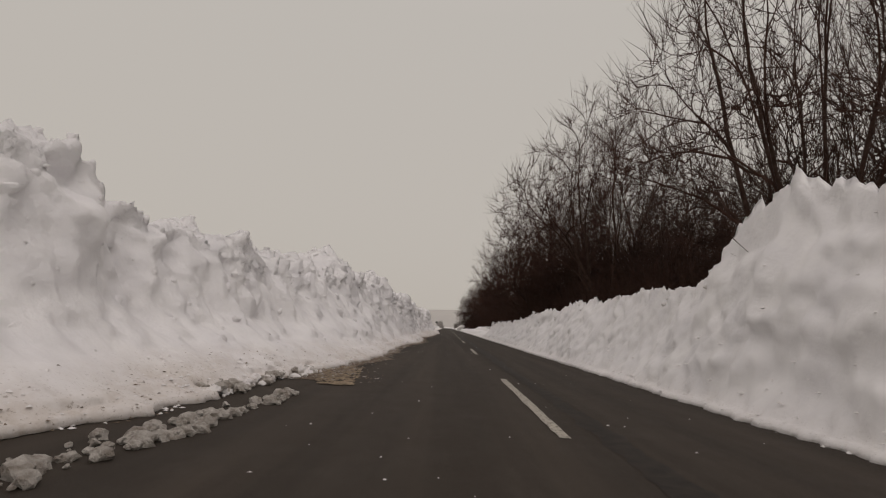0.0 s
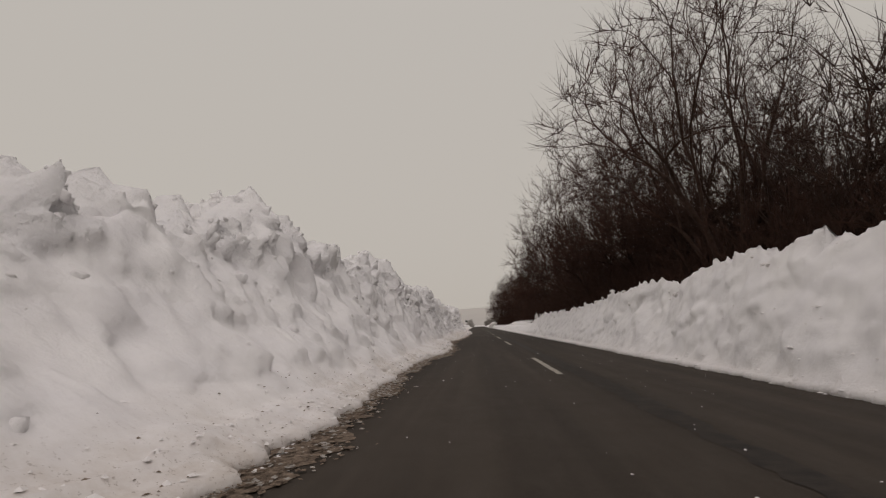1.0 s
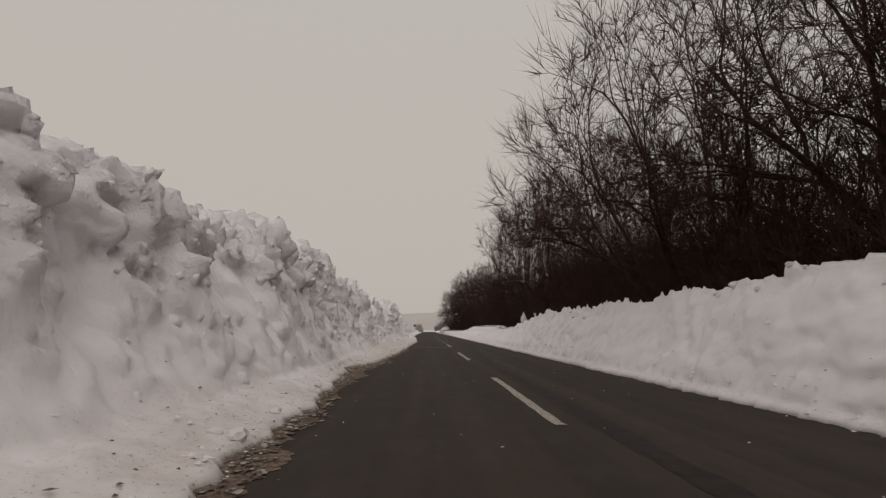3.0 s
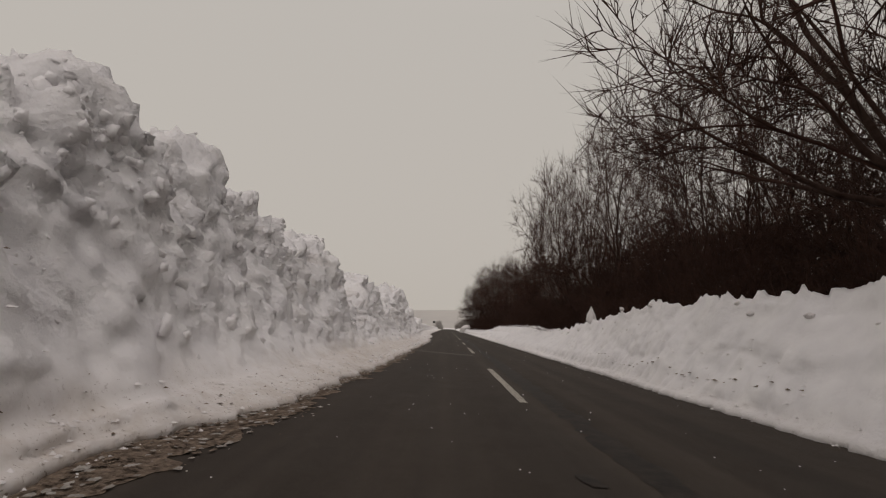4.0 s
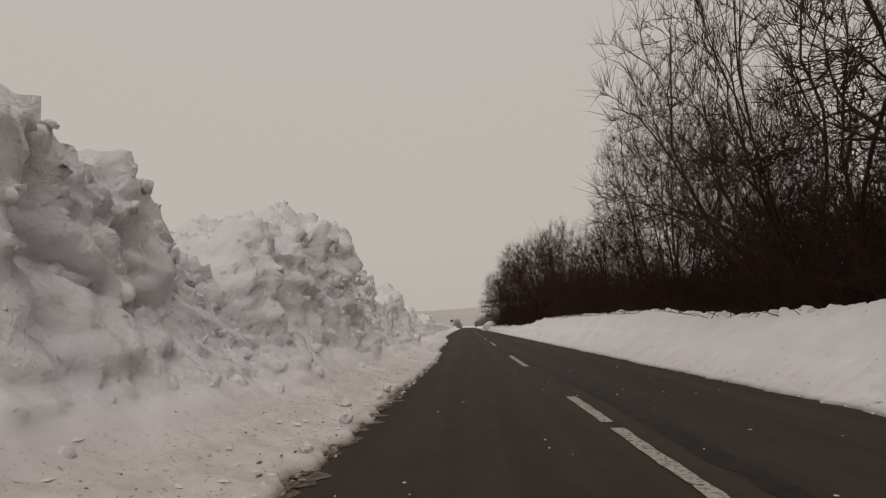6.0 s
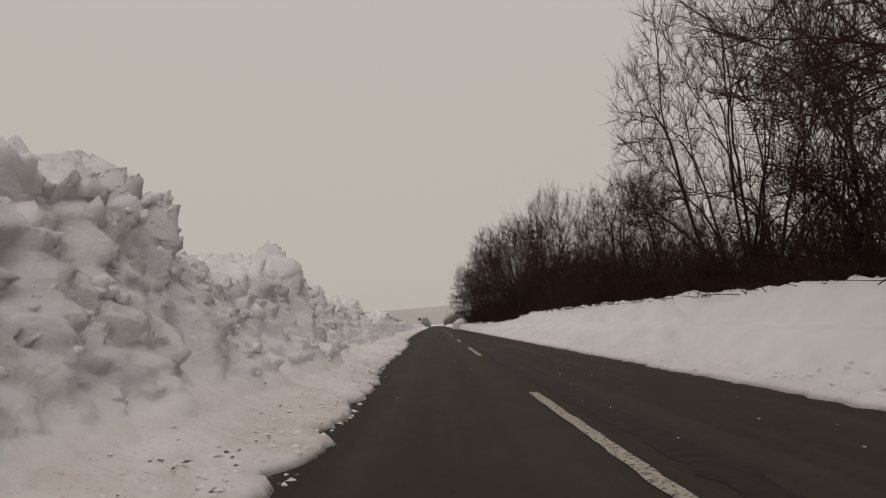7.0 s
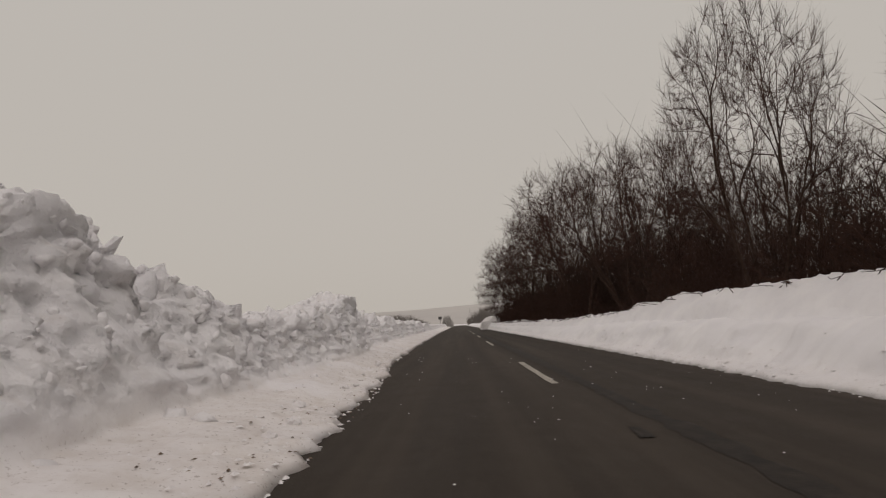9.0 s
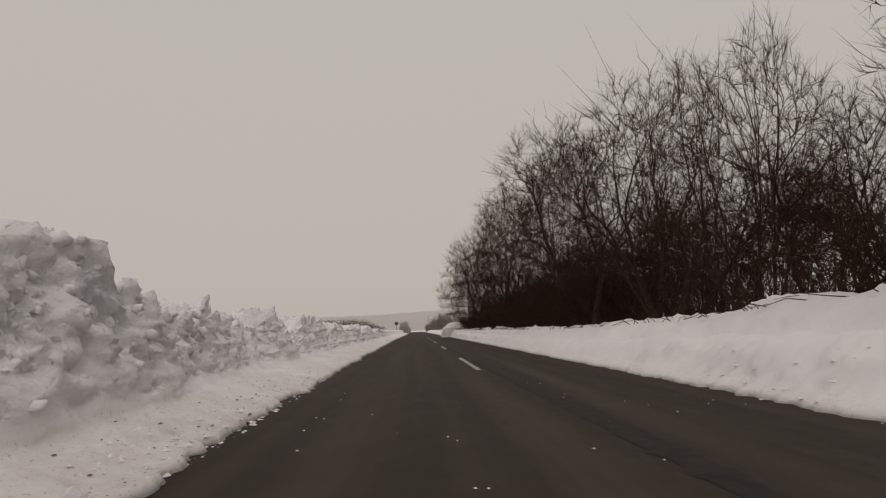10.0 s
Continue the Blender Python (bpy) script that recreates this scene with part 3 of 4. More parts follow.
def grown_tree(seed, tips, stems, label, H=12.0, R=6.0, skirt=4.2, low=100.0, hollow=0.45, first=0.34, girth=0.0048, sprigs=4, part_name="limb", name="tree", category="tree", group="bare trees along the road"):
    """A leafless tree: the limbs fork again and again towards points spread through an uneven dome."""
    rng = np.random.default_rng(seed)
    tree = new(name)
    # the dome, lumpy and with gaps
    a = rng.uniform(0, 2 * math.pi, tips * 2)
    th = np.arccos(1 - (1 - math.cos(radians(low))) * rng.random(tips * 2))
    rho = hollow + (1 - hollow) * rng.random(tips * 2) ** 0.55
    way = np.stack([np.sin(th) * np.cos(a), np.sin(th) * np.sin(a), np.cos(th)], -1)
    lump = fbm(way * 2.2 + seed * 3.1, 2, seed)
    keep = np.argsort(-(lump + 0.9 * rng.random(tips * 2)))[:tips]
    ends = way * (rho * (0.88 + 0.16 * lump))[:, None] * np.array([R, R, H - skirt])
    ends[:, 2] = np.where(ends[:, 2] < 0, ends[:, 2] * skirt * 0.6 / max(H - skirt, 0.1), ends[:, 2])
    ends = (ends + np.array([0, 0, skirt]))[keep]
    twigs, thorns = [], []

    def bough(p, h, q, r0, r1, pieces, out, wander):
        """A bent, tapering run from p, setting out along h, to q; returns the heading at its end."""
        span = np.linalg.norm(q - p)
        knee = p + h * span * 0.45
        last = p
        for k in range(1, pieces + 1):
            t = k / pieces
            here = (1 - t) ** 2 * p + 2 * t * (1 - t) * knee + t * t * q
            if k < pieces:
                here = here + rng.normal(0, wander * span, 3)
            out.append((*last, r0 + (r1 - r0) * (k - 1) / pieces, *here, r0 + (r1 - r0) * t))
            way_on, last = here - last, here
        return way_on / max(np.linalg.norm(way_on), 1e-6)

    def sprig(p, h, length):
        side = rng.normal(0, 1, 3)
        side -= side.dot(h) * h
        q = p + (h * rng.uniform(0.7, 1.1) + side / np.linalg.norm(side) * rng.uniform(0.3, 0.7) + np.array([0, 0, 0.2])) * length
        thorns.append((*p, 0.0080, *q, 0.0045))

    def grow(p, h, mine, out):
        n = len(mine)
        r = girth * n ** 0.5
        if n == 1:
            q = p + (mine[0] - p) * min(1.0, 0.11 * H / max(np.linalg.norm(mine[0] - p), 1e-6))
            mine_own = []
            bough(p, h, q + np.array([0, 0, 0.03 * H * rng.random()]), max(r, 0.0105), 0.0065, 2, mine_own, 0.06)
            twigs.append(mine_own[0])
            thorns.append(mine_own[1])
            for x0, y0, z0, _, x1, y1, z1, _ in mine_own:
                u, v = np.array([x0, y0, z0]), np.array([x1, y1, z1])
                d = (v - u) / max(np.linalg.norm(v - u), 1e-6)
                for _ in range(sprigs // 2 + (rng.random() < (sprigs % 2) / 2)):
                    sprig(u + (v - u) * rng.random(), d, H * 0.055 * rng.uniform(0.4, 1.4))
            return
        centre = mine.mean(0)
        d = centre - p
        span = np.linalg.norm(d)
        share = first if n > tips / (stems * 1.5) else rng.uniform(0.30, 0.48)
        lead = h * 0.45 + d / max(span, 1e-6) * 0.75
        lead /= np.linalg.norm(lead)
        q = p + lead * span * share + rng.normal(0, 0.02 * span, 3)
        dest = out if n > tips * 0.035 else twigs
        h2 = bough(p, h, q, r * 1.06, r * 0.9, 3 if n > 30 else 2 if n > 4 else 1, dest, 0.022)
        # part the points in two across the widest spread
        rel = mine - centre
        w, axes = np.linalg.eigh(rel.T @ rel + np.eye(3) * 1e-6)
        cut = axes[:, 2] + 0.35 * rng.normal(0, 1, 3)
        along = rel @ cut
        order = np.argsort(along)
        m = min(n - 1, max(1, int(n * rng.uniform(0.3, 0.7))))
        for half in (order[:m], order[m:]):
            grow(q, h2, mine[half], out)

    turn = np.arctan2(ends[:, 1], ends[:, 0]) + rng.uniform(0, 6.28)
    turn = (turn % (2 * math.pi)) / (2 * math.pi)
    flat = np.hypot(ends[:, 0], ends[:, 1])
    inner = (flat < R * 0.33) if stems > 3 else np.zeros(len(ends), bool)
    groups = [np.where(inner)[0]] if inner.any() else []
    ring = stems - len(groups)
    cuts = np.sort((np.arange(ring) + rng.uniform(-0.25, 0.25, ring)) / ring % 1.0)
    slot = np.searchsorted(cuts, turn) % ring
    groups += [np.where((slot == i) & ~inner)[0] for i in range(ring)]
    for g in groups:
        if not len(g):
            continue
        c = ends[g].mean(0)
        out = np.array([c[0], c[1], 0]) / R
        start = out * 0.5 * (stems > 1) + np.array([0, 0, -0.6])
        line = []
        grow(start, np.array([out[0] * 0.5, out[1] * 0.5, 1.0]) / np.linalg.norm([out[0] * 0.5, out[1] * 0.5, 1.0]), ends[g], line)
        if line:
            V, F = tubes(line, 6)
            mesh_object(part_name, V, F, BARK, tree)
    crown, V = twig_mesh("crown", twigs, thorns, TWIG, tree, "crown of fine bare dark twigs")
    crown["kind"] = "stuff"
    tagged(tree, label, category, group, "")
    return tree, float(np.percentile(V[:, 2], 99.5)), float(np.percentile(np.hypot(V[:, 0], V[:, 1]), 98.5))


BROAD = "broad leafless tree with dark limbs arching out over the snow bank"
ROUND = "round-headed leafless tree with a fine dark fan of twigs"
SLIM = "slender leafless tree with upright dark twigs in the wood"
SHRUB = "dense leafless shrub of fine dark shoots growing behind the snow"
KINDS = [grown_tree(11, 1800, 7, BROAD, skirt=3.6, low=112), grown_tree(12, 1800, 6, BROAD, skirt=3.8, low=112), grown_tree(15, 1900, 9, BROAD, skirt=3.2, low=112)]
KINDS += [grown_tree(13, 1400, 5, ROUND, 12, 5.5, 4.0, 108), grown_tree(14, 1400, 3, ROUND, 12, 5.0, 4.4, 108)]
KINDS += [grown_tree(21, 560, 2, SLIM, 12, 3.4, 4.4, 112, 0.3, sprigs=3), grown_tree(22, 620, 1, SLIM, 12, 3.0, 4.6, 112, 0.2, 0.42, sprigs=3), grown_tree(23, 560, 3, SLIM, 12, 3.6, 4.4, 112, 0.3, sprigs=3)]
KINDS += [grown_tree(s, 180, 9, SHRUB, 4.4, 2.4, 1.3, 115, 0.25, 0.3, 0.0052, 5, "stem", "shrub", "shrub", "shrubs under the trees") for s in (31, 32, 33)]
USED = set()
placing = np.random.default_rng(77)


def plant(kind, x, y, height, turn, z=0.6, wide=5.0):
    tree, top, reach = KINDS[kind]
    s = height / top
    w = min(1.9 * s, wide / reach)
    m = pose(x, y, z, 0, 0, turn) @ Matrix.Diagonal((w, w, s, 1))
    if kind in USED:
        copy_thing(tree, m @ Matrix.Diagonal((1 / tree.scale[0], 1 / tree.scale[1], 1 / tree.scale[2], 1)))
    else:
        USED.add(kind)
        tree.matrix_basis = m


# the large trees: kind, x, y, height, reach of the crown
TREES = [(1, 12.2, 13.0, 12.5, 5.0), (0, 8.3, 11.1, 14.6, 4.5), (3, 9.3, 28.3, 14.2, 7.0), (4, 12.2, 36.0, 11.5, 5.0), (1, 10.9, 40.9, 12.8, 6.4), (2, 8.8, 46.1, 12.6, 6.7), (1, 9.0, 67.0, 11.8, 5.2),
         (2, 9.6, 74.6, 13.5, 6.0), (0, 11.5, 88.4, 13.8, 4.9), (3, 13.1, 83.0, 11.1, 4.4), (4, 8.2, 103.9, 9.1, 2.5), (4, 10.7, 96.1, 7.3, 3.6), (3, 12.7, 111.7, 6.5, 3.7), (3, 10.2, 120.2, 10.5, 6.2), (4, 8.7, 126.2, 10.8, 5.9)]
TREES += [(3, 10.9, 135.6, 14.0, 4.2), (4, 7.9, 144.3, 11.2, 5.0), (0, 13.6, 56.0, 11.0, 5.0), (1, 13.8, 66.6, 14.7, 5.1), (3, 9.2, 152.2, 14.7, 3.8), (4, 6.9, 156.6, 10.1, 4.8), (3, 6.6, 163.5, 9.3, 3.7), (4, 6.7, 167.5, 6.2, 2.8)]
TREES += [(6, 14.4, 103.7, 10.9, 2.1), (5, 10.0, 94.7, 7.7, 3.1), (7, 11.9, 108.0, 10.1, 2.9), (3, 9.8, 114.1, 9.1, 3.4), (2, 11.2, 58.5, 12.5, 4.8), (1, 10.8, 34.5, 14.5, 5.5)]
for k, x, y, h, w in TREES:
    plant(k, x, y, h, 47 * y, 0.6, w)
y = 9.0
while y < 160:
    h = np.interp(y, [0, 45, 50, 70, 85, 93, 105, 130, 170], [9.0, 9.0, 7.0, 7.0, 8.0, 6.0, 7.0, 8.5, 6.5]) * placing.uniform(0.75, 1.0)
    plant((5, 7)[int(placing.integers(0, 2))], 14.2 + placing.uniform(-1, 1), y, h, placing.uniform(0, 360), 0.6, 3.4)
    y += 6.6 * placing.uniform(0.75, 1.25)
# shrubs in two loose rows; between 111 and 127 m only a few stand, and trunks show
for back, gap, tall in ((2.5, 2.2, 3.9), (4.6, 3.2, 4.8)):
    y = 8.5
    while y < 169:
        x = float(level(np.array([y]), RIGHT_CREST)[0]) + back + placing.uniform(-0.5, 0.5)
        h = tall * placing.uniform(0.75, 1.15) * float(np.interp(y, [60, 66, 160, 169], [1.0, 0.9, 0.9, 0.6]))
        if not 111 < y < 127 or placing.random() < 0.18:
            plant(8 + int(placing.integers(0, 3)), x, y, h, placing.uniform(0, 360), 0.45, h * placing.uniform(0.48, 0.6))
        y += gap * placing.uniform(0.75, 1.25)


def brush():
    """The tangled understorey: countless thin shoots rising from the snow."""
    rng = np.random.default_rng(5)
    n = 6000
    y = rng.uniform(8, 170, n)
    y = np.where((y > 111) & (y < 126) & (rng.random(n) < 0.9), rng.uniform(8, 108, n), y)
    x = 7.2 + rng.gamma(1.8, 1.4, n) - np.interp(y, [0, 60, 75, 100, 125, 172], [0.5, 0.3, 0.0, 0.0, 1.0, 2.0])
    x = np.maximum(x, level(y, RIGHT_CREST) + 0.7 + 0.5 * rng.random(n))
    lump = 0.75 + 0.5 * vnoise(np.stack([y * 0.22, x * 0.2, 0 * y], -1), 8)
    h = (2.4 + 2.6 * rng.random(n)) * lump * np.interp(y, [0, 85, 95, 120, 172], [1.15, 1.1, 1.1, 1.2, 1.0])
    h = np.minimum(h, 3.6 + 1.4 * rng.random(n)) * np.clip((170.5 - y) / 5, 0.35, 1)
    p = np.stack([x, y, np.full(n, 0.5)], -1)
    d = np.stack([np.clip(rng.normal(0.0, 0.42, n), -0.6, 0.8), np.clip(rng.normal(0, 0.5, n), -0.9, 0.9), np.ones(n)], -1)
    segs, ends = [], []
    r = rng.uniform(0.009, 0.022, n)
    for i in range(4):
        q = p + d * (h / 4)[:, None]
        segs.append(np.concatenate([p, (r * (1 - i / 4.5))[:, None], q, (r * (1 - (i + 1) / 4.5))[:, None]], 1))
        for _ in range(3):
            sd = d * 0.5 + np.clip(rng.normal(0, 0.75, (n, 3)), -1.1, 1.1)
            e = p + sd * (h * rng.uniform(0.08, 0.2, n))[:, None]
            ends.append(np.concatenate([p, (r * 0.65)[:, None], e, np.full((n, 1), 0.005)], 1))
        p = q
        d = d + np.clip(rng.normal(0, 0.42, (n, 3)), -0.7, 0.7)
        d = np.clip(d, [-0.7, -0.9, 0.25], [0.8, 0.9, 1.0])
    # thin bent shoots that hang over the edge of the snow
    n = 520
    y = rng.uniform(70, 160, n)
    x = level(y, RIGHT_CREST) + rng.uniform(-0.5, 0.5, n)
    p = np.stack([x, y, level(y, RIGHT_TOP) - 0.12], -1)
    d = np.stack([rng.normal(-0.15, 0.5, n), rng.normal(0, 0.9, n), rng.uniform(0.15, 0.6, n)], -1)
    for i in range(3):
        q = p + d * rng.uniform(0.15, 0.4, n)[:, None]
        segs.append(np.concatenate([p, np.full((n, 1), 0.012 - 0.003 * i), q, np.full((n, 1), 0.009 - 0.003 * i)], 1))
        p, d = q, d + np.stack([rng.normal(0, 0.3, n), rng.normal(0, 0.4, n), rng.normal(-0.15, 0.2, n)], -1)
    tagged(twig_mesh("brush", np.concatenate(segs), np.concatenate(ends), TWIG)[0], "dense leafless thicket of dark shoots under the trees", "brush", "", "stuff")


brush()


def deep_wood():
    """The wood goes on behind the first rows: close-set stems with long side shoots."""
    rng = np.random.default_rng(6)
    n = 6800
    y = rng.uniform(4, 168, n)
    x = 10.2 + 14 * rng.random(n) ** 1.1 + 1.6 * ((y > 82) & (y < 114)) - np.interp(y, [0, 125, 168], [0, 0.5, 2.0])
    thin = (y > 111) & (y < 126) & (rng.random(n) < 0.72)
    x, y = x[~thin], y[~thin]
    n = len(x)
    h = np.interp(y, [0, 45, 55, 85, 92, 109, 114, 168], [8.0, 8.0, 6.4, 6.4, 4.2, 4.0, 7.6, 5.4]) * rng.uniform(0.5, 1.0, n)
    p = np.stack([x, y, np.full(n, 0.3)], -1)
    d = np.stack([rng.normal(0, 0.14, n), rng.normal(0, 0.14, n), np.ones(n)], -1)
    r = rng.uniform(0.018, 0.055, n)
    segs, ends = [], []
    bare = np.where((y > 111) & (y < 126), 1.0, 0.25)
    for i in range(5):
        q = p + d * (h / 5)[:, None]
        segs.append(np.concatenate([p, (r * (1 - i / 5.3))[:, None], q, (r * (1 - (i + 1) / 5.3))[:, None]], 1))
        for _ in range(4 if i else 2):
            e = q + (d * 0.7 + np.clip(rng.normal(0, 0.65, (n, 3)), -1.1, 1.1)) * (h * rng.uniform(0.12, 0.25, n) * np.where(bare > 0.9, (0.05, 0.05, 1.5, 1.9, 1.9)[i], 1 - 0.24 * (i < 2)))[:, None]
            ends.append(np.concatenate([q, np.full((n, 1), 0.021), e, np.full((n, 1), 0.007)], 1))
        p = q
        d = d + rng.normal(0, 0.2, (n, 3))
    tagged(twig_mesh("deep_wood", np.concatenate(segs), np.concatenate(ends), BARK)[0], "bare wood going on behind the first trees", "wood", "", "stuff")


deep_wood()


# ---- loose snow, mud and grit along the verges ----
def lump_mesh(name, seed, rough, flat, mat, size=1.0):
    bm = bmesh.new()
    bmesh.ops.create_icosphere(bm, subdivisions=2, radius=size)
    V = np.array([v.co[:] for v in bm.verts])
    c, e = cells(V * 1.3 + seed * 7.7, seed)
    push = 1 + rough * (0.35 * c + 0.6 * fbm(V * 1.6 + seed, 4, seed))
    for v, k in zip(bm.verts, push):
        v.co *= k
        v.co.z *= flat
    me = bpy.data.meshes.new(name)
    bm.to_mesh(me)
    bm.free()
    me.materials.append(mat)
    a = me.attributes.new("grit", "FLOAT", "POINT")
    a.data.foreach_set("value", [0.35] * len(me.vertices))
    a = me.attributes.new("crumb", "FLOAT", "POINT")
    a.data.foreach_set("value", [0.7] * len(me.vertices))
    return me


def block_mesh(name, seed, mat, points=14, rounded=False):
    """An angular lump of packed snow: the hull of a few points on a rough box."""
    rng = np.random.default_rng(seed)
    bm = bmesh.new()
    for _ in range(points):
        p = rng.normal(0, 1, 3)
        p = p / np.abs(p).max() ** 0.6 / np.linalg.norm(p) ** 0.4 * rng.uniform(0.8, 1.0)
        bm.verts.new(p)
    bmesh.ops.convex_hull(bm, input=bm.verts[:])
    for v in [v for v in bm.verts if not v.link_faces]:
        bm.verts.remove(v)
    bmesh.ops.triangulate(bm, faces=bm.faces[:])
    if rounded:
        bmesh.ops.subdivide_edges(bm, edges=bm.edges[:], cuts=1, use_grid_fill=True)
        bmesh.ops.smooth_vert(bm, verts=bm.verts[:], factor=0.5, use_axis_x=True, use_axis_y=True, use_axis_z=True)
        for v in bm.verts:
            v.co *= 1 + rng.normal(0, 0.07)
    me = bpy.data.meshes.new(name)
    bm.to_mesh(me)
    bm.free()
    me.materials.append(mat)
    me.polygons.foreach_set("use_smooth", [True] * len(me.polygons))
    for key, value in (("grit", 0.12), ("crumb", 0.8)):
        a = me.attributes.new(key, "FLOAT", "POINT")
        a.data.foreach_set("value", [value] * len(me.vertices))
    return me


BLOCKS = [block_mesh("snow_block", s, SNOW, 16, True) for s in (61, 62, 63, 64, 65, 66)]
CHIPS = [block_mesh("snow_chip", s, SNOW) for s in (81, 82, 83, 84, 85, 86)]


def rubble(count, seed, weights, rows, size, label, power=2.6, tall=1.0):
    """Broken lumps of every size stuck in the face of a bank, in one mesh."""
    rng = np.random.default_rng(seed)
    flat = rows.reshape(-1, 3)
    at = rng.choice(len(flat), count, p=weights / weights.sum())
    V, F, start = [], [], 0
    forms = [(np.array([v.co[:] for v in me.vertices]), np.array([p.vertices[:] for p in me.polygons])) for me in CHIPS]
    for i in at:
        pts, tri = forms[int(rng.integers(0, len(forms)))]
        s = size[0] + (size[1] - size[0]) * rng.random() ** power
        turn = np.array(Euler((rng.normal(0, 0.35), rng.normal(0, 0.35), rng.uniform(0, 6.28))).to_matrix())
        grown = (pts * (s * np.array([rng.uniform(0.7, 1.1), rng.uniform(0.7, 1.2), rng.uniform(0.7, 1.1) * tall]))) @ turn.T
        V.append(grown + flat[i] + np.array([-0.25 * s, 0, -0.2 * s]))
        F.append(tri + start)
        start += len(pts)
    V = np.concatenate(V)
    ob = mesh_object("snow_rubble", V, np.concatenate(F), SNOW)
    set_grit(ob, np.full(len(V), 0.06))
    set_crumb(ob, np.full(len(V), 0.6))
    return tagged(ob, label, "snow rubble", "", "stuff")


CLODS = [lump_mesh("snow_clod", s, 0.5, 0.75, SNOW) for s in (1, 2, 3, 4, 5)]
scatter = np.random.default_rng(31)


def clod(x, y, z, size, label="dirty clod of ploughed snow lying on the verge", category="snow clod", group="snow clods on the verge", mesh=None, stretch=(1, 1, 1), turn=None):
    ob = new(category.replace(" ", "_"), mesh or CLODS[int(scatter.integers(0, 5))])
    ob.location = (x, y, z + 0.2 * size * stretch[2])
    ob.rotation_euler = (0, 0, scatter.uniform(0, 6.28) if turn is None else turn)
    ob.scale = (size * stretch[0], size * stretch[1], size * stretch[2])
    return tagged(ob, label, category, group)


def edge_at(y):
    return float(level(np.array([y]), LEFT_EDGE)[0])


def bank_height(rows, y, x):
    """Height of a bank's mesh near (x, y)."""
    i = int(np.argmin(np.abs(rows[:, 0, 1] - y)))
    j = int(np.argmin(np.abs(rows[i, :, 0] - x)))
    return float(rows[i, j, 2])


rubble(11000, 71, LEFT_TORN, LEFT_ROWS, (0.016, 0.095), "broken lumps of packed snow stuck in the face of the bank")
rubble(650, 72, LEFT_TORN, LEFT_ROWS, (0.045, 0.15), "upright splinters of packed snow along the broken crest", 2.0, 1.7)


# a row of slush lumps left by the plough at the start of the way
SLUSH_LUMPS = [lump_mesh("slush_lump", s, 0.75, 0.7, SLUSH) for s in (11, 12, 13)]
for i in range(150):
    y = 2.2 + 4.8 * scatter.random() ** 1.3
    x = -2.0 - 0.14 * (6.8 - y) + scatter.normal(0, 0.05 + 0.03 * (7 - y))
    clod(x, y, 0.0, 0.012 + 0.07 * scatter.random() ** 2.2, "lump of dirty slush lying on the asphalt", "slush lump", "slush lumps on the road", SLUSH_LUMPS[i % 3])
for x, y, s in ((-2.1, 4.75, 0.10), (-2.05, 4.5, 0.08), (-2.0, 6.1, 0.08), (-1.93, 6.3, 0.05), (-2.1, 5.3, 0.07), (-2.2, 3.9, 0.08), (-2.42, 3.1, 0.11)):
    clod(x, y, 0.0, s, "lump of dirty slush lying on the asphalt", "slush lump", "slush lumps on the road", SLUSH_LUMPS[0])
for i in range(150):
    y = scatter.uniform(6.3, 10.0)
    x = edge_at(y) + 0.15 - abs(scatter.normal(0, 0.35))
    clod(x, y, 0.0 if x > edge_at(y) else 0.05, 0.015 + 0.085 * scatter.random() ** 2, "lump of dirty slush beside the snow bank", "slush lump", "slush lumps on the road", SLUSH_LUMPS[i % 3] if i % 2 else CLODS[i % 5])
# clods rolled down to the verge
for i in range(90):
    y = scatter.uniform(6, 112)
    clod(edge_at(y) - scatter.uniform(0.1, 0.75), y, 0.10, scatter.uniform(0.025, 0.085))
# fallen blocks further up the face and along the crown
for i in range(70):
    y = scatter.uniform(8, 112)
    x = edge_at(y) - scatter.uniform(0.9, 1.5)
    s = scatter.uniform(0.05, 0.14)
    clod(x, y, bank_height(LEFT_ROWS, y, x) - 0.05, s, "block of packed snow fallen on the bank", "snow block", "snow blocks on the banks", BLOCKS[i % 6])
for i in range(60):
    y = scatter.uniform(6, 112)
    x = float(level(np.array([y]), LEFT_CREST)[0]) - scatter.uniform(-0.1, 0.4)
    s = scatter.uniform(0.04, 0.13)
    clod(x, y, bank_height(LEFT_ROWS, y, x) - 0.03, s, "block of packed snow on the crest of the bank", "snow block", "snow blocks on the banks", BLOCKS[i % 6], (1, 1, scatter.uniform(0.8, 1.7)))
for i in range(70):
    y = scatter.uniform(9, 75)
    x = float(level(np.array([y]), RIGHT_CREST)[0]) - scatter.uniform(0.0, 0.25)
    s = 0.035 + 0.09 * scatter.random() ** 2
    clod(x, y, bank_height(RIGHT_ROWS, y, x) - 0.02, s, "small block of snow on the crest of the bank", "snow block", "snow blocks on the banks")
def wedge_mesh():
    me = lump_mesh("snow_wedge", 8, 0.25, 1.0, SNOW)
    for v in me.vertices:
        k = max(0.12, 1 - 0.46 * (v.co.z + 1))
        v.co.x, v.co.y = v.co.x * k * 1.25, v.co.y * k * 0.8
    return me


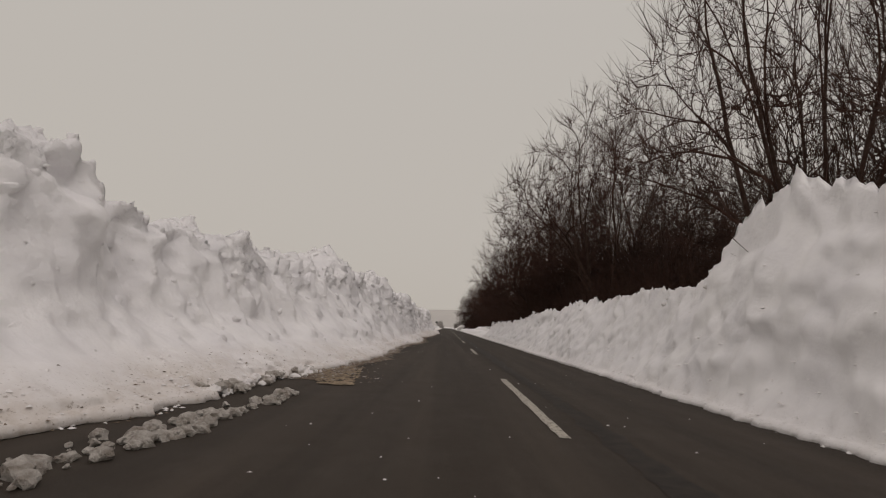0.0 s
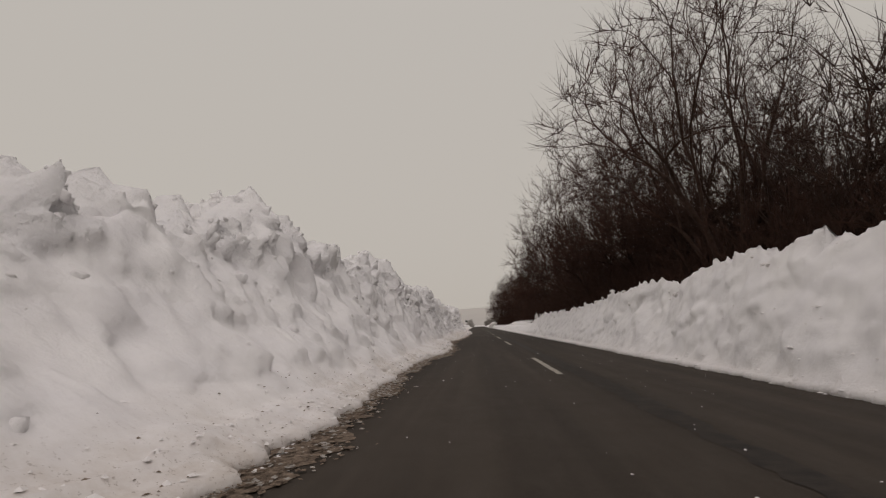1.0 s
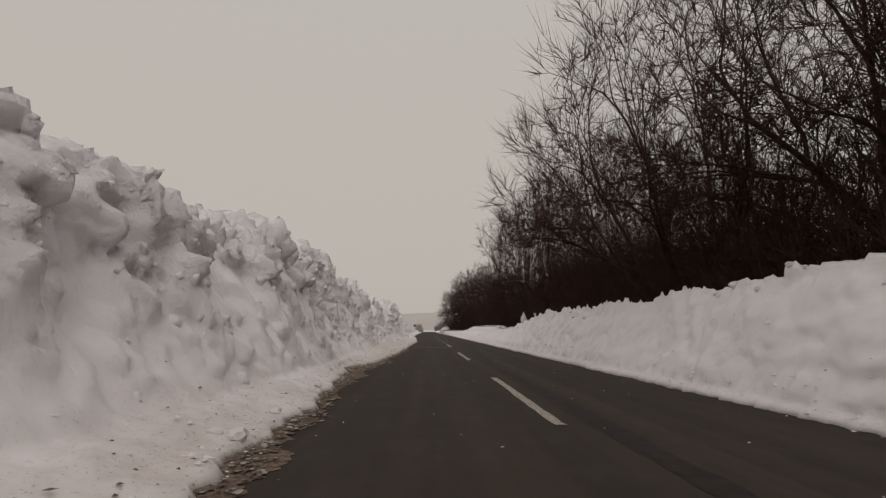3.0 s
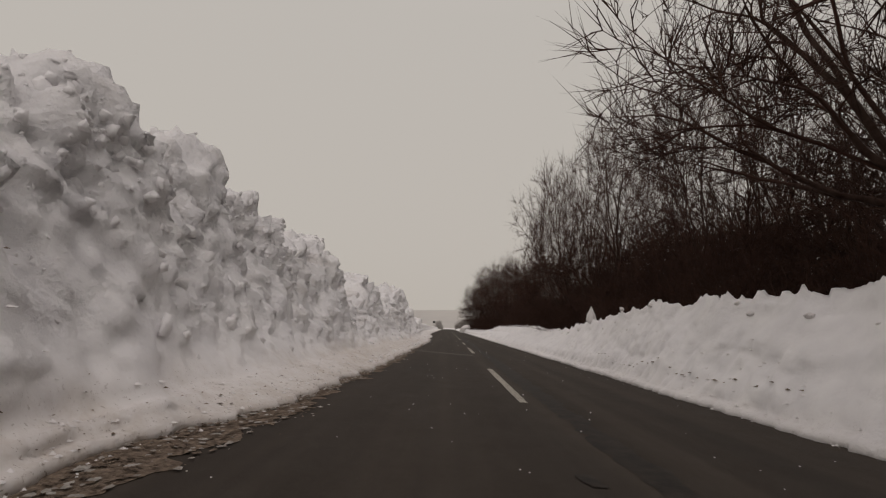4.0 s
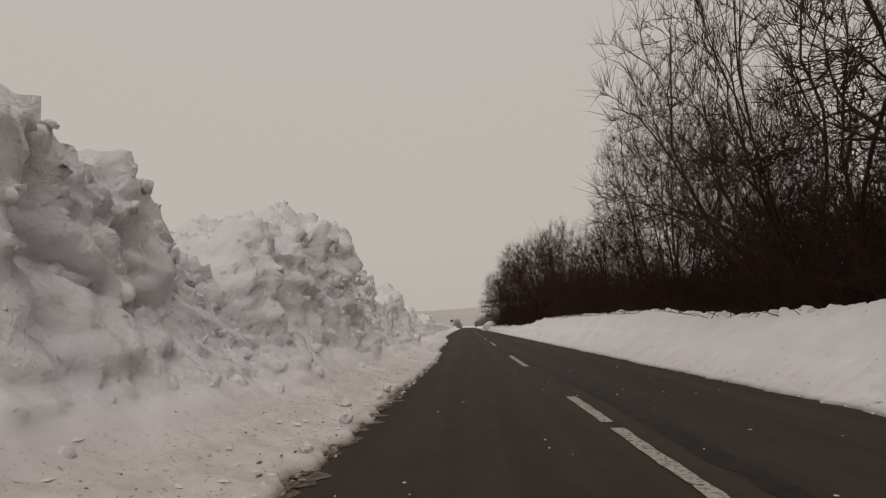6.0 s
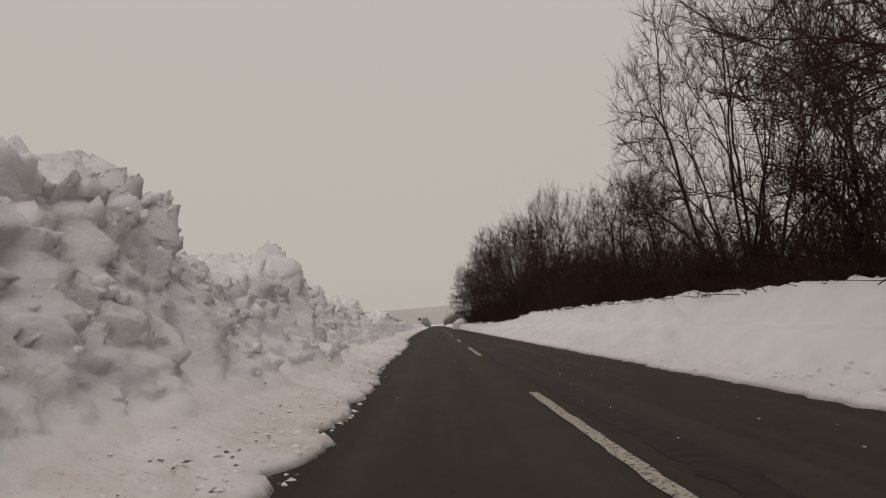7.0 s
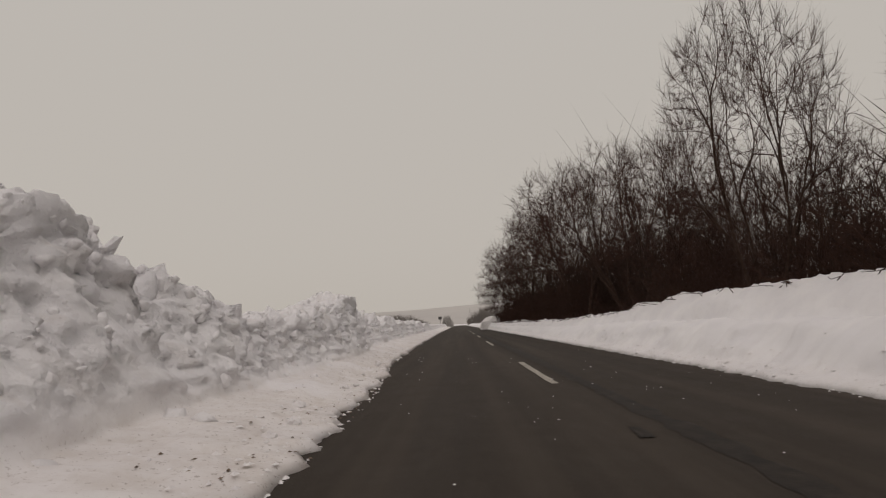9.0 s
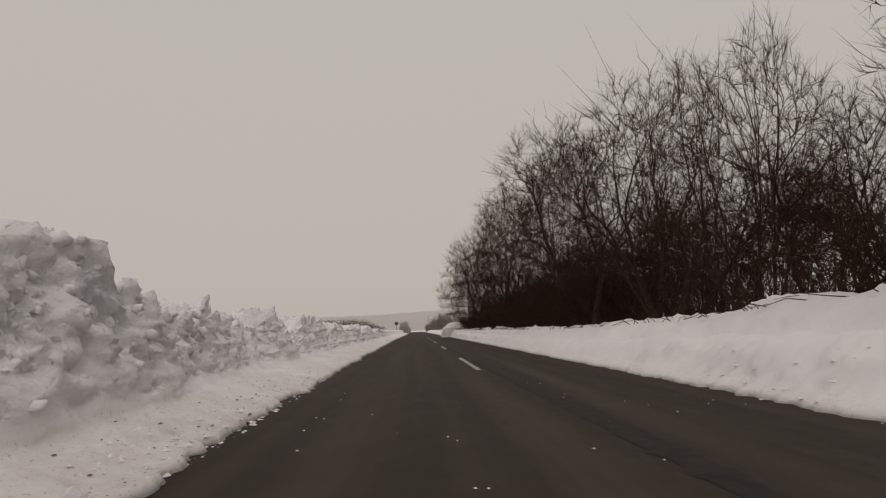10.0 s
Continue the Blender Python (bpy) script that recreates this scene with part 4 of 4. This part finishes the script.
# upright wedge of snow on the right-hand crest, and the log-shaped roll on the heap
clod(5.1, 58.1, bank_height(RIGHT_ROWS, 58.1, 5.1) + 0.22, 0.17, "upright wedge of snow on the crest of the bank", "snow block", "snow blocks on the banks", wedge_mesh(), (0.24 / 0.17, 0.26 / 0.17, 0.36 / 0.17), 0.3)
clod(-3.8, 59.8, max(1.5, bank_height(LEFT_ROWS, 59.8, -3.8) - 0.05), 0.2, "log-shaped roll of packed snow on the heap", "snow block", "snow blocks on the banks", CLODS[0], (2.5, 0.95, 1.1), 0.25)


def crumbs(name, count, seed, where, size, mat, label, flat):
    """Countless small bits, each a squashed octahedron, in one mesh."""
    rng = np.random.default_rng(seed)
    O = np.array([(1, 0, 0), (0, 1, 0), (-1, 0, 0), (0, -1, 0), (0, 0, 1), (0, 0, -0.3)], float)
    T = np.array([(0, 1, 4), (1, 2, 4), (2, 3, 4), (3, 0, 4), (1, 0, 5), (2, 1, 5), (3, 2, 5), (0, 3, 5)])
    V, F = [], []
    for i in range(count):
        x, y, z = where(rng)
        s = rng.uniform(*size) * (0.6 + 0.8 * rng.random(6))[:, None]
        a = rng.uniform(0, 6.28)
        b = O * s * np.array([1, 1.0 + rng.random(), flat])
        b = np.stack([b[:, 0] * math.cos(a) - b[:, 1] * math.sin(a), b[:, 0] * math.sin(a) + b[:, 1] * math.cos(a), b[:, 2]], -1)
        V.append(b + (x, y, z))
        F.append(T + 6 * i)
    ob = mesh_object(name, np.concatenate(V), np.concatenate(F), mat, smooth=False)
    if mat is SNOW:
        set_grit(ob, np.full(6 * count, 0.3))
    return tagged(ob, label, name.replace("_", " "), "", "stuff")


# how far the mud reaches onto the road
MUD_OUT = [(12, -1.7), (13.6, -1.57), (14.7, -1.45), (16.8, -1.53), (21.6, -1.72), (25.5, -1.6), (28.5, -1.2), (31, -1.05), (34, -1.25), (40, -1.6), (43.4, -1.35), (48.5, -1.4), (53.8, -1.28), (55, -1.15), (60, -1.15), (64, -1.35), (69, -1.3)]


def mud_width(y):
    if y < 11.6:
        return float(np.interp(y, [8.2, 8.3, 8.42, 8.6, 9.1, 10, 11.6], [-0.2, 0.45, 0.95, 1.3, 1.15, 0.95, 0.5]))
    w = float(level(np.array([y]), MUD_OUT)[0]) - edge_at(y)
    return max(0.04, w * (0.8 + 0.35 * math.sin(y * 2.3) * math.sin(y * 0.9 + 1)))


flat_patch("mud_strip", lambda y: (edge_at(y) - 0.25, edge_at(y) + 0.72 * mud_width(y)), 8.7, 69, MUD, "strip of brown mud and sand thrown up along the snow", ROAD, 0.006, 0.16, 13, 0.022)


def plates(name, count, seed, where, size, mat, label, thick=0.22):
    """Thin broken flakes of frozen dirt and slush, each with a raised, uneven top, in one mesh."""
    rng = np.random.default_rng(seed)
    sides = 7
    ring = np.arange(sides)
    V, F = [], []
    for i in range(count):
        x, y, z = where(rng)
        s = size[0] + (size[1] - size[0]) * rng.random() ** 2.2
        a = 2 * math.pi * (ring + rng.uniform(-0.3, 0.3, sides)) / sides
        r = s * rng.uniform(0.35, 1.15, sides)
        ax, ay = rng.uniform(0.7, 1.1), rng.uniform(0.8, 1.7)
        low = np.stack([x + r * np.cos(a) * ax, y + r * np.sin(a) * ay, np.full(sides, z)], -1)
        k = rng.uniform(0.55, 0.9)
        high = np.stack([x + k * r * np.cos(a) * ax, y + k * r * np.sin(a) * ay, z + s * thick * rng.uniform(0.06, 0.32, sides)], -1)
        V += [low, high]
        o = i * 2 * sides
        F += [(o + j, o + (j + 1) % sides, o + sides + (j + 1) % sides, o + sides + j) for j in range(sides)]
        F.append(tuple(int(o + sides + j) for j in range(sides)))
    ob = mesh_object(name, np.concatenate(V), F, mat, smooth=False)
    return tagged(ob, label, name.replace("_", " "), "", "stuff")


def mud_spot(rng, y):
    return edge_at(y) + (rng.random() ** 1.3) * 1.08 * max(0.05, mud_width(y)) - 0.06, y, 0.004


def on_sand(rng):
    y = 8.2 + 3.4 * rng.random() ** 1.3
    x0 = edge_at(y) + 0.75 * max(0.0, 1 - (y - 8.2) / 1.6) + rng.normal(0, 0.05)
    return x0 + rng.random() * max(0.12, edge_at(y) + mud_width(y + 0.3) - x0), y, 0.004


def on_mud_flakes(rng):
    return mud_spot(rng, rng.uniform(11, 69) if rng.random() < 0.7 else rng.uniform(16.5, 30))


def on_mud(rng):
    y = rng.choice([rng.uniform(8.6, 11) if rng.random() < 0.3 else rng.uniform(12, 60), rng.uniform(17, 21), rng.uniform(8.5, 30), rng.uniform(12, 68), rng.uniform(44, 66)])
    return edge_at(y) + abs(rng.normal(0.0, 0.55)) * max(0.03, mud_width(y)) - 0.08, y, 0.010


def on_verge(rng):
    y = rng.uniform(3, 112)
    x = edge_at(y) - abs(rng.normal(0.10, 0.42)) + 0.05
    return x, y, bank_height(LEFT_ROWS, y, x)


def on_right(rng):
    y = rng.uniform(3, 112)
    x = ROAD_RIGHT + abs(rng.normal(0, 0.35))
    return x, y, bank_height(RIGHT_ROWS, y, x)


def on_road(rng):
    return rng.uniform(-1.5, 4.0), rng.uniform(2, 110), 0.004


def on_trench(rng):
    x = rng.uniform(-1.4, 1.1)
    y = 61.95 - 0.85 * (x + 1.35) + np.clip(rng.normal(0, 0.26), -0.6, 0.6) * (1.1 - 0.2 * x)
    return x, y, 0.003 - 0.0048 * abs(x - CENTRE)


# salted, filled trench that crosses the left lane aslant
plates("salt_crust", 2300, 51, on_trench, (0.010, 0.055), SALT, "pale salt crust over a filled trench across the lane", 0.04)
plates("sand_flakes", 900, 48, on_sand, (0.012, 0.075), SAND, "crumbly flakes of sandy tan slush on the asphalt")
plates("mud_flakes", 4600, 49, on_mud_flakes, (0.010, 0.065), MUD, "thin flakes of frozen brown mud along the verge")
plates("slush_flakes", 2000, 50, on_mud_flakes, (0.010, 0.06), SLUSH, "thin flakes of grey frozen slush along the verge")
crumbs("mud_crust", 5000, 41, on_mud, (0.004, 0.022), MUD, "brown mud and sand crust along the edge of the asphalt", 0.35)
crumbs("slush_crumbs", 1800, 47, on_mud, (0.006, 0.03), SLUSH, "bits of dirty slush strewn over the mud", 0.4)
crumbs("snow_crumbs", 3600, 42, on_verge, (0.008, 0.03), SNOW, "loose snow crumbs scattered over the verge", 0.7)
crumbs("road_grit", 2200, 43, on_verge, (0.006, 0.02), MUD, "dark road grit thrown on the snow verge", 0.6)
crumbs("edge_crumbs", 1800, 44, on_right, (0.010, 0.04), SNOW, "loose snow crumbs at the foot of the bank", 0.7)
# the lug dents aren't modelled: dark mud bits stand in for their shade
def on_lugs(rng):
    y = 46.5 + 0.29 * int(rng.integers(0, 30))
    x = 4.47 + 0.03 * math.sin(y)
    return x, y + rng.normal(0, 0.02), bank_height(RIGHT_ROWS, y, x) + 0.004


crumbs("lug_marks", 70, 46, on_lugs, (0.018, 0.035), MUD, "row of dark bits standing in for shaded tyre lug dents in the snow", 0.5)
crumbs("ice_bits", 500, 45, on_road, (0.004, 0.013), SNOW, "small bits of ice scattered on the asphalt", 0.6)


def snow_heap(x, y, wide, tall):
    me = lump_mesh("snow_heap", 19, 0.32, 1.0, SNOW)
    ob = new("snow_heap", me)
    ob.location = (x, y, 0.25)
    ob.scale = (wide / 2, wide * 0.7, tall - 0.25)
    return tagged(ob, "rounded heap of ploughed snow at the end of the wood", "snow heap")


snow_heap(4.8, 168.5, 3.7, 2.0)


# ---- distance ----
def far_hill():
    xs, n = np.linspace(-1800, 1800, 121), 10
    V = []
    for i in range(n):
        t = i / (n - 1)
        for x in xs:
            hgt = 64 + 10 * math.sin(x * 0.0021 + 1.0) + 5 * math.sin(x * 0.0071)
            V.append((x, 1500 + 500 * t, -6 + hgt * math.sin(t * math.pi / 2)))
    tagged(mesh_object("far_hill", V, grid_faces(n, len(xs)), HAZE_HILL), "snow-covered hill with the haze put into its pale colour", "hill", "", "structure")


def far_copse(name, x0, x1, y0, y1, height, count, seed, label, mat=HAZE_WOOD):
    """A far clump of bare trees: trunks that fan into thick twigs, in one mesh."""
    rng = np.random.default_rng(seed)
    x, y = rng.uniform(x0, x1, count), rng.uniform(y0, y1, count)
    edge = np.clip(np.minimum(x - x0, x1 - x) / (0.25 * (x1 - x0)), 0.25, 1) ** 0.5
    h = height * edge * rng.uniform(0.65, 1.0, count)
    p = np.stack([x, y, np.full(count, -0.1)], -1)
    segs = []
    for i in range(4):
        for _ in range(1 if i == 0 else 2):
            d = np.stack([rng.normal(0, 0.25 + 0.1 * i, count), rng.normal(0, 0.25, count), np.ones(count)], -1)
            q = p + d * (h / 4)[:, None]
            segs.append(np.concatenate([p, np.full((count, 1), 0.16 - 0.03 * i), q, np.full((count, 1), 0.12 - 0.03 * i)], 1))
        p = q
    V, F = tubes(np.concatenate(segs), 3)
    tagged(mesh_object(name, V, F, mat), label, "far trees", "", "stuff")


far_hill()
far_copse("far_copse", -54, -15, 335, 350, 7.2, 420, 3, "low copse of bare trees across the snowy field, haze put into the colour")
far_copse("far_bush", -5.6, -2.2, 262, 266, 4.2, 60, 4, "rounded bare bush beside the road, haze put into its pale colour", HAZE_BUSH)
far_copse("far_trees", 4.5, 26, 330, 345, 9.0, 260, 5, "bare trees at the end of the road, haze put into the colour")


def road_sign(x, y):
    sign = new("road_sign")
    bm = bmesh.new()
    bmesh.ops.create_cone(bm, cap_ends=True, segments=10, radius1=0.05, radius2=0.05, depth=3.0, matrix=Matrix.Translation((0, 0, 1.4)))
    part("post", bm, DARK_METAL, sign)
    bm = bmesh.new()
    bmesh.ops.create_cube(bm, size=1.0, matrix=Matrix.Translation((0, -0.06, 2.75)) @ Matrix.Diagonal((0.9, 0.04, 0.75, 1)))
    bmesh.ops.bevel(bm, geom=bm.edges[:], offset=0.012, segments=1)
    part("panel", bm, DARK_METAL, sign, "small dark sign panel seen from far")
    sign.location = (x, y, 0.0)
    tagged(sign, "small dark road sign on a post in the snow", "road sign")


road_sign(-4.9, 224)
